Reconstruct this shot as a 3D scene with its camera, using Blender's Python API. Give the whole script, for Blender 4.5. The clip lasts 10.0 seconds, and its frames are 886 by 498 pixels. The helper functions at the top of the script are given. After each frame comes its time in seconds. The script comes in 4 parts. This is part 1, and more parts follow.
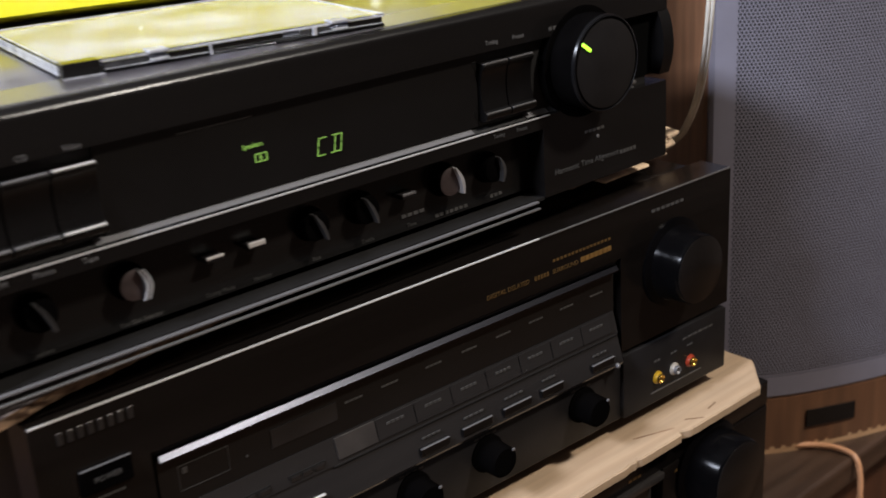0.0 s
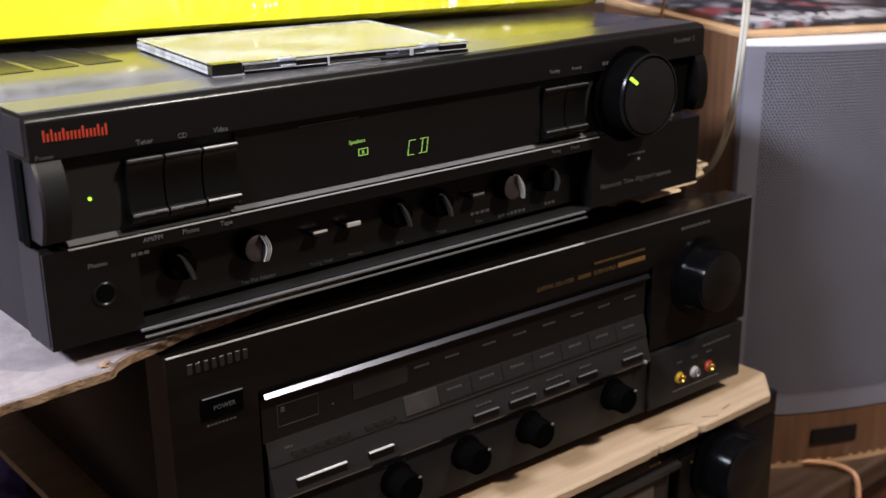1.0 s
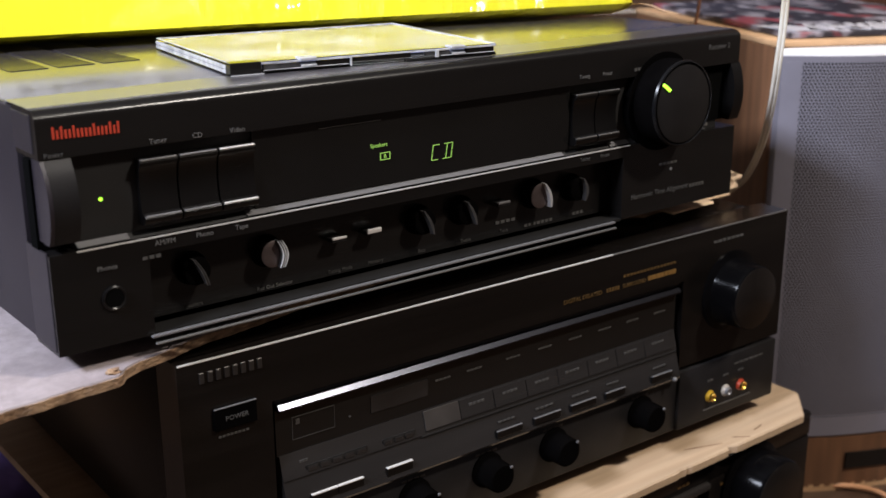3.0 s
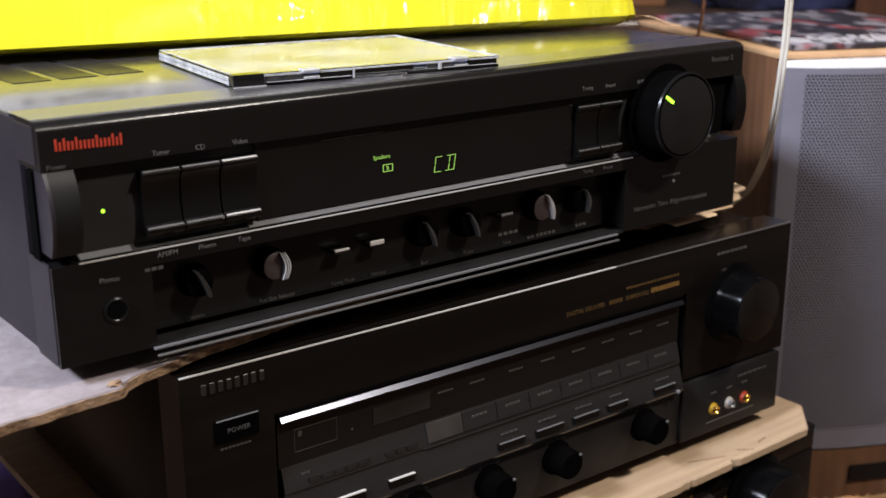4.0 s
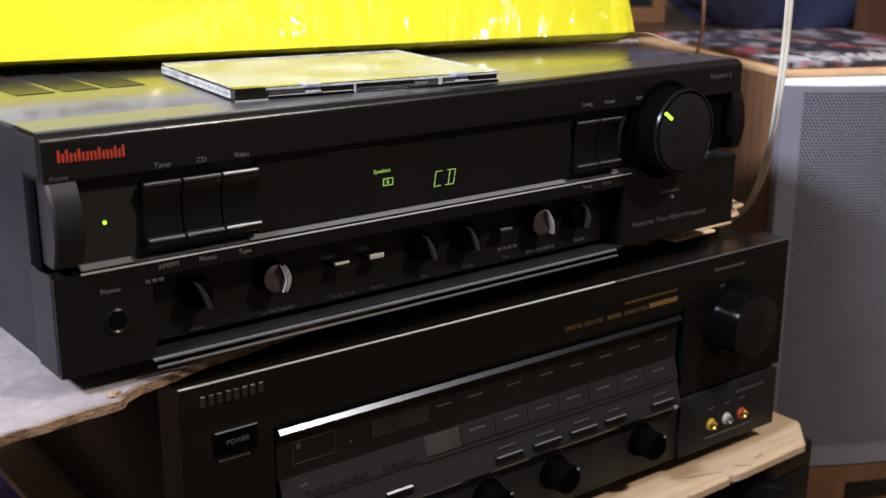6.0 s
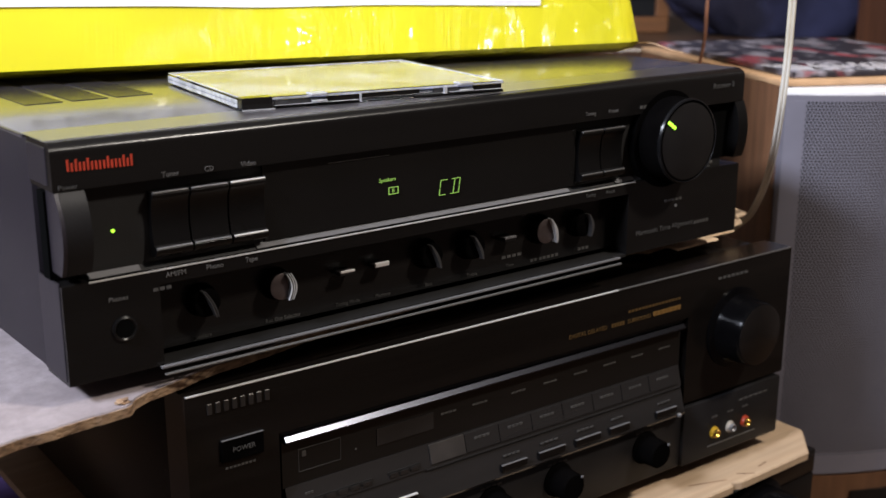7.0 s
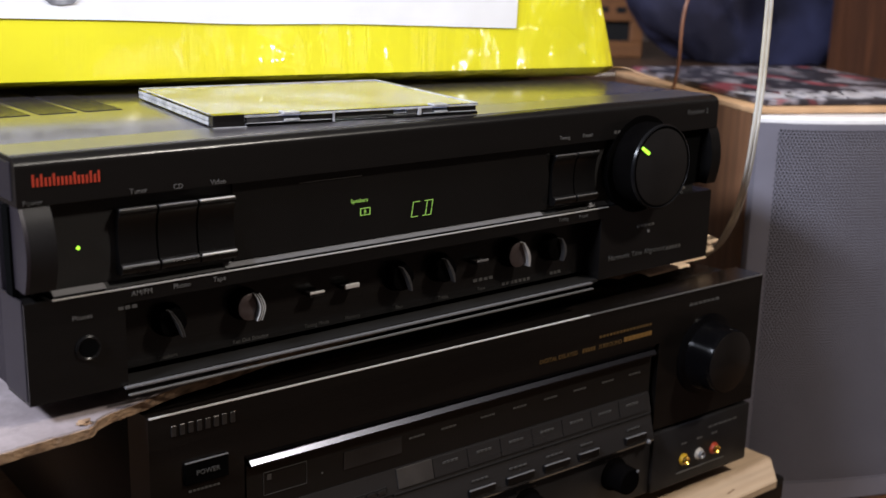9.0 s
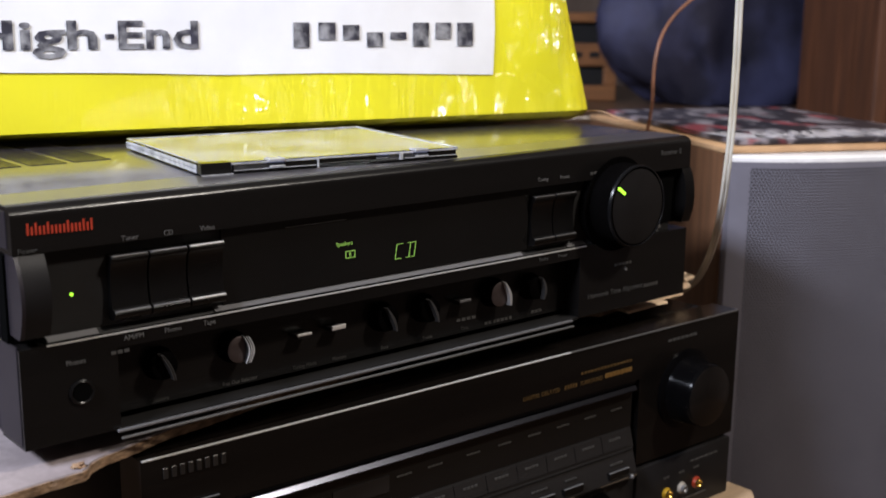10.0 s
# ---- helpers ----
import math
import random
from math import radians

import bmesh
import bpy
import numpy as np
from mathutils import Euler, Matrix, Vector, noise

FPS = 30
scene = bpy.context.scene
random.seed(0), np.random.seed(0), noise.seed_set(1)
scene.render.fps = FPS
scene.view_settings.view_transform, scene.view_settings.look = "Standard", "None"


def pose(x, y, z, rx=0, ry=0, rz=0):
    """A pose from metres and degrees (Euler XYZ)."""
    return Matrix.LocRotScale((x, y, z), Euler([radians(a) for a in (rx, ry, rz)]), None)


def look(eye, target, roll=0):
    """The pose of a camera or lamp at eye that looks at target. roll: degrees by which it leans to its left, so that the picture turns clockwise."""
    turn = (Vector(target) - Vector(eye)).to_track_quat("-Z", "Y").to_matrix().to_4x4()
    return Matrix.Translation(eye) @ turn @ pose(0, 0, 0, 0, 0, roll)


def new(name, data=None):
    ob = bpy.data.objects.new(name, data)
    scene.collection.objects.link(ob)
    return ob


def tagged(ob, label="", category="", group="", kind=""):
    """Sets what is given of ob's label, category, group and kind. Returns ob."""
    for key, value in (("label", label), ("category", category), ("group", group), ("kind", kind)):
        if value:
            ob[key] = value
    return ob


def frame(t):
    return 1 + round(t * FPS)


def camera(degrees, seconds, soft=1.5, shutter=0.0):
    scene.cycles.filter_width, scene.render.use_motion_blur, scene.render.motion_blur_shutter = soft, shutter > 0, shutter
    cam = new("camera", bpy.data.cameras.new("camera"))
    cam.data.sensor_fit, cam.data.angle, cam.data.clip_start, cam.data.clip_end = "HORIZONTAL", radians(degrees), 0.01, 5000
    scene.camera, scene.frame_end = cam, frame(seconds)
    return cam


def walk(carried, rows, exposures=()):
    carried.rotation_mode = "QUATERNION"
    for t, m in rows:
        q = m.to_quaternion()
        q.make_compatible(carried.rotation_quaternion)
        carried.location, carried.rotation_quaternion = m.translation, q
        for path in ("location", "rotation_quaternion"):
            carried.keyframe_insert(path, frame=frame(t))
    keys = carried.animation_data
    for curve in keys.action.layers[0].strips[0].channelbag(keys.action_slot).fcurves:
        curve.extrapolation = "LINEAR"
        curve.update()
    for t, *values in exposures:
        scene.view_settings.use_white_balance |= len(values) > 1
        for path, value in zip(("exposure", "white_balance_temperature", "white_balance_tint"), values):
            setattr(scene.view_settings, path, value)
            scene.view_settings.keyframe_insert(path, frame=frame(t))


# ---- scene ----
cam = camera(42.1, 10.0, soft=1.5, shutter=0.4)
PATH = [
    (0, (-0.0764, -0.3926, 0.1864), (1.1411, 1.0305, -0.5144), -3.72),
    (0.2, (-0.1053, -0.4163, 0.1944), (1.0926, 1.0285, -0.4958), -3.01),
    (0.3, (-0.1212, -0.4235, 0.1935), (1.0569, 1.0391, -0.4951), -2.69),
    (0.4, (-0.1344, -0.4288, 0.1932), (1.0436, 1.0315, -0.5010), -2.05),
    (0.5, (-0.1444, -0.4358, 0.1930), (1.0345, 1.0215, -0.5045), -1.30),
    (0.7, (-0.1510, -0.4427, 0.1914), (1.0427, 1.0174, -0.4600), -1.00),
    (1, (-0.1610, -0.4530, 0.1890), (1.0550, 1.0112, -0.4230), -0.75),
    (1.5, (-0.16, -0.447, 0.182), (1.05, 1.033, -0.407), -0.5),
    (2, (-0.155, -0.445, 0.181), (1.043, 1.043, -0.41), -0.4),
    (2.5, (-0.149, -0.441, 0.18), (1.039, 1.055, -0.412), -0.4),
    (4, (-0.147, -0.439, 0.18), (1.038, 1.069, -0.389), -0.3),
    (4.5, (-0.148, -0.44, 0.18), (1.039, 1.07, -0.376), -0.3),
    (5, (-0.147, -0.44, 0.18), (1.04, 1.07, -0.378), -0.2),
    (5.5, (-0.148, -0.44, 0.18), (1.04, 1.071, -0.373), -0.2),
    (6, (-0.149, -0.441, 0.18), (1.042, 1.071, -0.363), 0.1),
    (7.5, (-0.153, -0.443, 0.181), (1.039, 1.077, -0.339), -0.0),
    (8, (-0.153, -0.443, 0.181), (1.043, 1.076, -0.334), -0.2),
    (8.5, (-0.146, -0.439, 0.18), (1.059, 1.072, -0.336), 0.2),
    (9, (-0.1490, -0.4380, 0.1810), (1.0870, 1.0550, -0.3150), 1.45),
    (9.2, (-0.1484, -0.4421, 0.1819), (1.0867, 1.0552, -0.2992), 1.50),
    (9.4, (-0.1528, -0.4436, 0.1855), (1.0934, 1.0508, -0.2740), 0.83),
    (9.5, (-0.156, -0.445, 0.181), (1.106, 1.046, -0.249), 0.4),
    (9.7, (-0.16, -0.441, 0.188), (1.12, 1.039, -0.226), 0.6),
    (10, (-0.16, -0.448, 0.182), (1.114, 1.036, -0.236), 0.6),
]
walk(cam, [(t, look(eye, target, roll)) for t, eye, target, roll in PATH], [(0, -0.15), (0.8, 0.0), (6, -0.04), (7.5, -0.24), (9, -0.30), (9.6, -0.38), (10, -0.38)])

cam.data.dof.use_dof = True
cam.data.dof.focus_distance = 0.57
cam.data.dof.aperture_fstop = 12.0

# ---- world, window light, ceiling lamp ----
world = bpy.data.worlds.new("world")
scene.world = world
world.use_nodes = True
sky = world.node_tree.nodes.new("ShaderNodeTexSky")
sky.sky_type = "NISHITA"
sky.sun_disc = False
sky.sun_elevation, sky.sun_rotation = radians(35), radians(255)
world.node_tree.links.new(sky.outputs[0], world.node_tree.nodes["Background"].inputs[0])
world.node_tree.nodes["Background"].inputs[1].default_value = 0.10


def area_lamp(name, at, target, sx, sy, power, colour):
    data = bpy.data.lights.new(name, "AREA")
    data.shape, data.size, data.size_y, data.energy, data.color = "RECTANGLE", sx, sy, power, colour
    ob = new(name, data)
    ob.matrix_world = look(at, target)
    return ob


area_lamp("window_daylight", (-1.27, -0.10, 1.20), (0.4, 0.0, 0.0), 0.60, 0.22, 90, (0.78, 0.84, 1.0))
area_lamp("ceiling_lamp_glow", (0.92, -1.08, 1.50), (0.35, 0.0, 0.0), 0.17, 0.17, 43, (1.0, 0.92, 0.83))


# ---- materials ----
def mat(name, colour, rough=0.5, metal=0.0, vary=0.15, scale=60.0, bump=0.05, bump_scale=400.0, stretch=(1, 1, 1),
        coat=0.0, coat_rough=0.08, spec=0.5, second=None, second_scale=8.0, second_amount=0.5):
    """A surface with a coarse and a fine variation of colour and gloss, and a fine relief."""
    m = bpy.data.materials.new(name)
    m.use_nodes = True
    nt = m.node_tree
    b = nt.nodes["Principled BSDF"]
    co = nt.nodes.new("ShaderNodeTexCoord")
    mp = nt.nodes.new("ShaderNodeMapping")
    mp.inputs["Scale"].default_value = stretch
    nt.links.new(co.outputs["Object"], mp.inputs[0])
    n1 = nt.nodes.new("ShaderNodeTexNoise")
    n1.inputs["Scale"].default_value, n1.inputs["Detail"].default_value = scale, 5
    nt.links.new(mp.outputs[0], n1.inputs[0])
    n2 = nt.nodes.new("ShaderNodeTexNoise")
    n2.inputs["Scale"].default_value, n2.inputs["Detail"].default_value = bump_scale, 3
    nt.links.new(mp.outputs[0], n2.inputs[0])
    n3 = nt.nodes.new("ShaderNodeTexNoise")
    n3.inputs["Scale"].default_value, n3.inputs["Detail"].default_value = second_scale, 4
    nt.links.new(mp.outputs[0], n3.inputs[0])
    ramp = nt.nodes.new("ShaderNodeValToRGB")
    lo = [c * (1 - vary) for c in colour]
    hi = [min(1, c * (1 + vary)) for c in colour]
    ramp.color_ramp.elements[0].position, ramp.color_ramp.elements[1].position = 0.3, 0.7
    ramp.color_ramp.elements[0].color, ramp.color_ramp.elements[1].color = (*lo, 1), (*hi, 1)
    nt.links.new(n1.outputs["Fac"], ramp.inputs[0])
    out = ramp.outputs[0]
    if second:
        mask = nt.nodes.new("ShaderNodeMapRange")
        mask.inputs["From Min"].default_value, mask.inputs["From Max"].default_value = 0.42, 0.66
        mask.inputs["To Max"].default_value = second_amount
        nt.links.new(n3.outputs["Fac"], mask.inputs["Value"])
        mix = nt.nodes.new("ShaderNodeMix")
        mix.data_type = "RGBA"
        mix.inputs[7].default_value = (*second, 1)
        nt.links.new(mask.outputs[0], mix.inputs[0])
        nt.links.new(out, mix.inputs[6])
        out = mix.outputs[2]
    nt.links.new(out, b.inputs["Base Color"])
    rr = nt.nodes.new("ShaderNodeMapRange")
    rr.inputs["To Min"].default_value, rr.inputs["To Max"].default_value = max(0.02, rough * 0.8), min(1, rough * 1.2)
    nt.links.new(n3.outputs["Fac"], rr.inputs["Value"])
    nt.links.new(rr.outputs[0], b.inputs["Roughness"])
    b.inputs["Metallic"].default_value = metal
    b.inputs["Coat Weight"].default_value = coat
    b.inputs["Coat Roughness"].default_value = coat_rough
    b.inputs["Specular IOR Level"].default_value = spec
    if bump:
        bp = nt.nodes.new("ShaderNodeBump")
        bp.inputs["Strength"].default_value, bp.inputs["Distance"].default_value = bump, 0.001
        nt.links.new(n2.outputs["Fac"], bp.inputs["Height"])
        nt.links.new(bp.outputs[0], b.inputs["Normal"])
    return m


def glow(name, colour, strength):
    m = bpy.data.materials.new(name)
    m.use_nodes = True
    b = m.node_tree.nodes["Principled BSDF"]
    b.inputs["Base Color"].default_value = (*[c * 0.3 for c in colour], 1)
    b.inputs["Emission Color"].default_value = (*colour, 1)
    b.inputs["Emission Strength"].default_value = strength
    return m


def clear(name, colour=(1, 1, 1), rough=0.04):
    m = bpy.data.materials.new(name)
    m.use_nodes = True
    b = m.node_tree.nodes["Principled BSDF"]
    b.inputs["Base Color"].default_value = (*colour, 1)
    b.inputs["Transmission Weight"].default_value = 1
    b.inputs["Roughness"].default_value = rough
    b.inputs["IOR"].default_value = 1.46 if rough < 0.05 else 1.22
    return m


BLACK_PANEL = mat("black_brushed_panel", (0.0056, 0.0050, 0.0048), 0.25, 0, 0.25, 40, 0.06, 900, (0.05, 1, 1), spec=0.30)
BLACK_SATIN = mat("black_satin_plastic", (0.0090, 0.0082, 0.0084), 0.46, 0, 0.2, 50, 0.04, 900, spec=0.14)
BLACK_MATT = mat("black_matt_plastic", (0.0070, 0.0064, 0.0062), 0.6, 0, 0.2, 50, 0.05, 700, spec=0.3)
BLACK_GLOSS = mat("black_gloss_window", (0.0068, 0.0063, 0.0061), 0.07, 0, 0.1, 20, 0.0, 100, spec=0.33, second_scale=30)
BROWN_BLACK = mat("brown_black_panel", (0.0038, 0.0031, 0.0028), 0.22, 0, 0.25, 45, 0.06, 900, (0.05, 1, 1), spec=0.22, second=(0.0095, 0.0076, 0.0066), second_scale=34, second_amount=0.7)
DECK_GREY = mat("charcoal_deck", (0.0150, 0.0136, 0.0133), 0.24, 0, 0.25, 40, 0.06, 900, (0.1, 1, 1), spec=0.42, second=(0.030, 0.0265, 0.025), second_scale=22)
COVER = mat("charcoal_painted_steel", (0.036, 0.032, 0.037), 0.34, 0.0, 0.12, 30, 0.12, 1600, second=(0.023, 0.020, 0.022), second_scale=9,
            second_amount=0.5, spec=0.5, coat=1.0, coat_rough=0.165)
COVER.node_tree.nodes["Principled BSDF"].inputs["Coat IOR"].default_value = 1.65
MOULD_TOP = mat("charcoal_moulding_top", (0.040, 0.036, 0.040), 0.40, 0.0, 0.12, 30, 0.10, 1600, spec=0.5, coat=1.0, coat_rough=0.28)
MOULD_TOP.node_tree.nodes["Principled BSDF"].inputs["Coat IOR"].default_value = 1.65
# same steel as the top, darker to carry the shade of the side
COVER_SHADED = mat("charcoal_steel_shaded", (0.0140, 0.0112, 0.0150), 0.45, 0.0, 0.15, 30, 0.12, 1600, second=(0.016, 0.014, 0.016), second_scale=9, spec=0.3)
COVER_DARK = mat("black_painted_steel", (0.0022, 0.0019, 0.0018), 0.26, 0.0, 0.15, 30, 0.08, 1400, second=(0.0040, 0.0034, 0.0030), second_scale=14, spec=0.16)
CHROME = mat("bright_trim", (0.80, 0.79, 0.78), 0.30, 0.55, 0.08, 60, 0.03, 900, (0.05, 1, 1))
TRIM = mat("dull_silver_trim", (0.15, 0.147, 0.152), 0.42, 0.4, 0.1, 60, 0.03, 900, (0.05, 1, 1))
STEEL_DARK = mat("dark_metal_edge", (0.14, 0.135, 0.13), 0.33, 0.5, 0.12, 60, 0.03, 900, (0.05, 1, 1))
DIM_METAL = mat("dim_metal_ridge", (0.080, 0.077, 0.075), 0.35, 0.5, 0.15, 60, 0.03, 900)
KNOB_BLACK = mat("black_knob_plastic", (0.0018, 0.0016, 0.0016), 0.6, 0, 0.2, 60, 0.04, 900, spec=0.0)
KEY_BLACK = mat("black_key_plastic", (0.0036, 0.0033, 0.0033), 0.28, 0, 0.2, 60, 0.04, 900, spec=0.22)
RIDGE = mat("dark_satin_ridge", (0.050, 0.048, 0.048), 0.30, 0.4, 0.2, 90, 0.05, 900)
KNOB_FACE = mat("brown_spun_face", (0.075, 0.058, 0.056), 0.36, 0.6, 0.15, 300, 0.05, 900)
HOLE = mat("dark_hole", (0.003, 0.003, 0.003), 1.0, 0, 0.1, 60, 0, spec=0.0)
# grille frame silver, much paler to hold the light on its upper edge
LIT_SILVER = mat("lit_silver_paint", (0.72, 0.71, 0.72), 0.35, 0.2, 0.05, 60, 0.03, 900)
KNOB_SIDE = mat("black_glossy_knob", (0.0016, 0.0015, 0.0017), 0.15, 0, 0.15, 60, 0.02, 900, spec=0.05)
KNOB_RIM = mat("black_lacquer_rim", (0.004, 0.004, 0.0045), 0.24, 0, 0.1, 60, 0, spec=0.16)
MIRROR_BAR = mat("polished_metal_bar", (0.060, 0.062, 0.075), 0.21, 1.0, 0.05, 60, 0.02, 900, (0.05, 1, 1))
PRINT = mat("grey_white_print", (0.088, 0.084, 0.082), 0.6, 0, 0.12, 300, 0)
PRINT_DIM = mat("dim_grey_print", (0.046, 0.044, 0.042), 0.6, 0, 0.12, 300, 0)
RED_PRINT = mat("red_print", (0.40, 0.035, 0.014), 0.5, 0, 0.1, 300, 0)
GOLD_PRINT = mat("gold_print", (0.100, 0.056, 0.018), 0.4, 0.3, 0.15, 300, 0)
GREEN_GLOW = glow("green_display_segments", (0.46, 0.85, 0.16), 0.40)
LED_GLOW = glow("green_led", (0.42, 1.0, 0.05), 2.2)
GOLD = mat("gold_plated_brass", (0.80, 0.52, 0.12), 0.2, 1.0, 0.08, 200, 0)
WHITE_PLASTIC = mat("white_plastic", (0.30, 0.27, 0.23), 0.35, 0, 0.05, 200, 0)
RED_PLASTIC = mat("red_plastic", (0.25, 0.03, 0.012), 0.35, 0, 0.05, 200, 0)
YELLOW_PLASTIC = mat("yellow_plastic", (0.35, 0.21, 0.012), 0.35, 0, 0.05, 200, 0)
CARD_FACE = mat("pale_card_face", (0.25, 0.212, 0.215), 0.75, 0, 0.14, 160, 0.25, 500, second=(0.165, 0.135, 0.137), second_scale=48, second_amount=0.75)
CARD_EDGE = mat("brown_torn_card", (0.17, 0.10, 0.055), 0.95, 0, 0.55, 260, 1.0, 420, (1, 1, 2.2), second=(0.34, 0.225, 0.135), second_scale=110, second_amount=0.8)
TORN_PALE = mat("pale_torn_fibre", (0.62, 0.46, 0.31), 0.9, 0, 0.25, 160, 0.5, 500)
RAW_WOOD = mat("raw_pale_wood", (0.37, 0.265, 0.170), 0.62, 0, 0.16, 22, 0.25, 220, (0.6, 9, 9), second=(0.31, 0.205, 0.122), second_scale=14,
               second_amount=0.55)
VENEER = mat("brown_wood_veneer", (0.125, 0.059, 0.029), 0.45, 0, 0.28, 16, 0.1, 300, (7, 7, 0.7), second=(0.10, 0.043, 0.020), second_scale=10,
             second_amount=0.6)
VENEER_EDGE = mat("light_wood_edge", (0.46, 0.28, 0.15), 0.45, 0, 0.2, 30, 0.1, 300, second=(0.34, 0.19, 0.09), second_scale=20)
RED_WOOD = mat("red_brown_wood", (0.085, 0.031, 0.013), 0.55, 0, 0.3, 14, 0.1, 300, (8, 8, 0.6), second=(0.05, 0.018, 0.008), second_scale=9)
DARK_WOOD = mat("dark_stained_wood", (0.045, 0.025, 0.016), 0.33, 0, 0.3, 18, 0.1, 300, (0.7, 8, 8), second=(0.060, 0.036, 0.024), second_scale=12,
                second_amount=0.5)
SILVER_PAINT = mat("silver_grey_paint", (0.205, 0.197, 0.236), 0.38, 0.3, 0.05, 40, 0.1, 1500)
SPEAKER_CLOTH = mat("black_speaker_cloth", (0.012, 0.011, 0.011), 0.95, 0, 0.3, 300, 0.3, 900)
PAPER = mat("white_paper_label", (0.86, 0.86, 0.87), 0.45, 0, 0.03, 40, 0.05, 200, coat=0.6)
INK = mat("dark_grey_ink", (0.035, 0.035, 0.05), 0.45, 0, 0.5, 120, 0, coat=0.6, second=(0.55, 0.55, 0.57), second_scale=110, second_amount=0.6)
BOOKLET = mat("pale_booklet", (0.095, 0.105, 0.165), 0.6, 0, 0.5, 24, 0, second=(0.24, 0.27, 0.43), second_scale=26, second_amount=0.85, spec=0.08)
LID = clear("clear_lid_polystyrene", rough=0.06)
FROSTED = mat("frosted_plastic_edge", (0.40, 0.40, 0.42), 0.22, 0, 0.25, 260, 0.1, 500, second=(0.22, 0.22, 0.23), second_scale=70, second_amount=0.8)
GREY_SMOKE = mat("smoky_plastic", (0.035, 0.035, 0.038), 0.2, 0, 0.4, 160, 0.05)
CLEAR = clear("clear_polystyrene", rough=0.09)
TUBE = mat("pale_translucent_cable", (0.52, 0.49, 0.43), 0.3, 0, 0.12, 60, 0.05, 400, second=(0.40, 0.33, 0.20), second_scale=16, second_amount=0.5)
COPPER_CABLE = mat("copper_brown_cable", (0.19, 0.08, 0.042), 0.4, 0, 0.2, 60, 0.05, 400)
TAN_CABLE = mat("tan_cable", (0.48, 0.24, 0.12), 0.45, 0, 0.12, 60, 0.05, 400)
BLUE_CLOTH = mat("dusky_blue_fabric", (0.018, 0.017, 0.030), 0.62, 0, 0.35, 14, 0.2, 250, second=(0.060, 0.062, 0.13), second_scale=8, second_amount=0.8, spec=0.2)
PURPLE_CLOTH = mat("violet_fabric", (0.12, 0.075, 0.26), 0.85, 0, 0.25, 20, 0.3, 350, second=(0.03, 0.02, 0.07), second_scale=18)
WALL_PAINT = mat("brown_wall_panelling", (0.13, 0.095, 0.075), 0.7, 0, 0.2, 3, 0.1, 80, (6, 6, 0.6), second=(0.09, 0.065, 0.05), second_scale=1.5)
CEILING_PAINT = mat("white_ceiling_paint", (0.50, 0.48, 0.45), 0.9, 0, 0.04, 3, 0.1, 80)
FLOOR_WOOD = mat("brown_floor_boards", (0.10, 0.055, 0.03), 0.45, 0, 0.25, 6, 0.1, 120, (0.6, 8, 1), second=(0.13, 0.07, 0.04), second_scale=4)


def tape_material():
    """Glossy yellow packing film with creases."""
    m = mat("yellow_packing_film", (0.88, 0.81, 0.020), 0.45, 0, 0.05, 14, 0, 100, coat=0.9, second=(0.80, 0.68, 0.012), second_scale=9, second_amount=0.4)
    nt = m.node_tree
    b = nt.nodes["Principled BSDF"]
    co = nt.nodes.new("ShaderNodeTexCoord")
    mp = nt.nodes.new("ShaderNodeMapping")
    mp.inputs["Scale"].default_value = (1.0, 1.0, 0.20)
    mp.inputs["Rotation"].default_value = (0, radians(9), 0)
    nt.links.new(co.outputs["Object"], mp.inputs[0])
    v = nt.nodes.new("ShaderNodeTexNoise")
    v.inputs["Scale"].default_value, v.inputs["Detail"].default_value, v.inputs["Distortion"].default_value = 30, 4, 0.5
    nt.links.new(mp.outputs[0], v.inputs[0])
    w = nt.nodes.new("ShaderNodeTexNoise")
    w.inputs["Scale"].default_value, w.inputs["Detail"].default_value = 13, 2
    nt.links.new(co.outputs["Object"], w.inputs[0])
    patch = nt.nodes.new("ShaderNodeMapRange")
    patch.inputs["From Min"].default_value, patch.inputs["From Max"].default_value = 0.36, 0.58
    patch.inputs["To Min"].default_value = 0.25
    nt.links.new(w.outputs["Fac"], patch.inputs["Value"])
    add = nt.nodes.new("ShaderNodeMath")
    add.operation = "MULTIPLY"
    nt.links.new(v.outputs["Fac"], add.inputs[0])
    nt.links.new(patch.outputs[0], add.inputs[1])
    xyz = nt.nodes.new("ShaderNodeSeparateXYZ")
    nt.links.new(co.outputs["Object"], xyz.inputs[0])
    loose = nt.nodes.new("ShaderNodeMapRange")
    loose.inputs["From Min"].default_value, loose.inputs["From Max"].default_value = -0.34, -0.10
    loose.inputs["To Min"].default_value, loose.inputs["To Max"].default_value = 0.012, 0.130
    nt.links.new(xyz.outputs[0], loose.inputs["Value"])
    bp = nt.nodes.new("ShaderNodeBump")
    bp.inputs["Strength"].default_value = 1.0
    nt.links.new(loose.outputs[0], bp.inputs["Distance"])
    nt.links.new(add.outputs[0], bp.inputs["Height"])
    nt.links.new(bp.outputs[0], b.inputs["Coat Normal"])
    b.inputs["Coat Roughness"].default_value = 0.20
    b.inputs["Coat Weight"].default_value = 1.0
    b.inputs["Coat IOR"].default_value = 1.7
    return m


TAPE = tape_material()


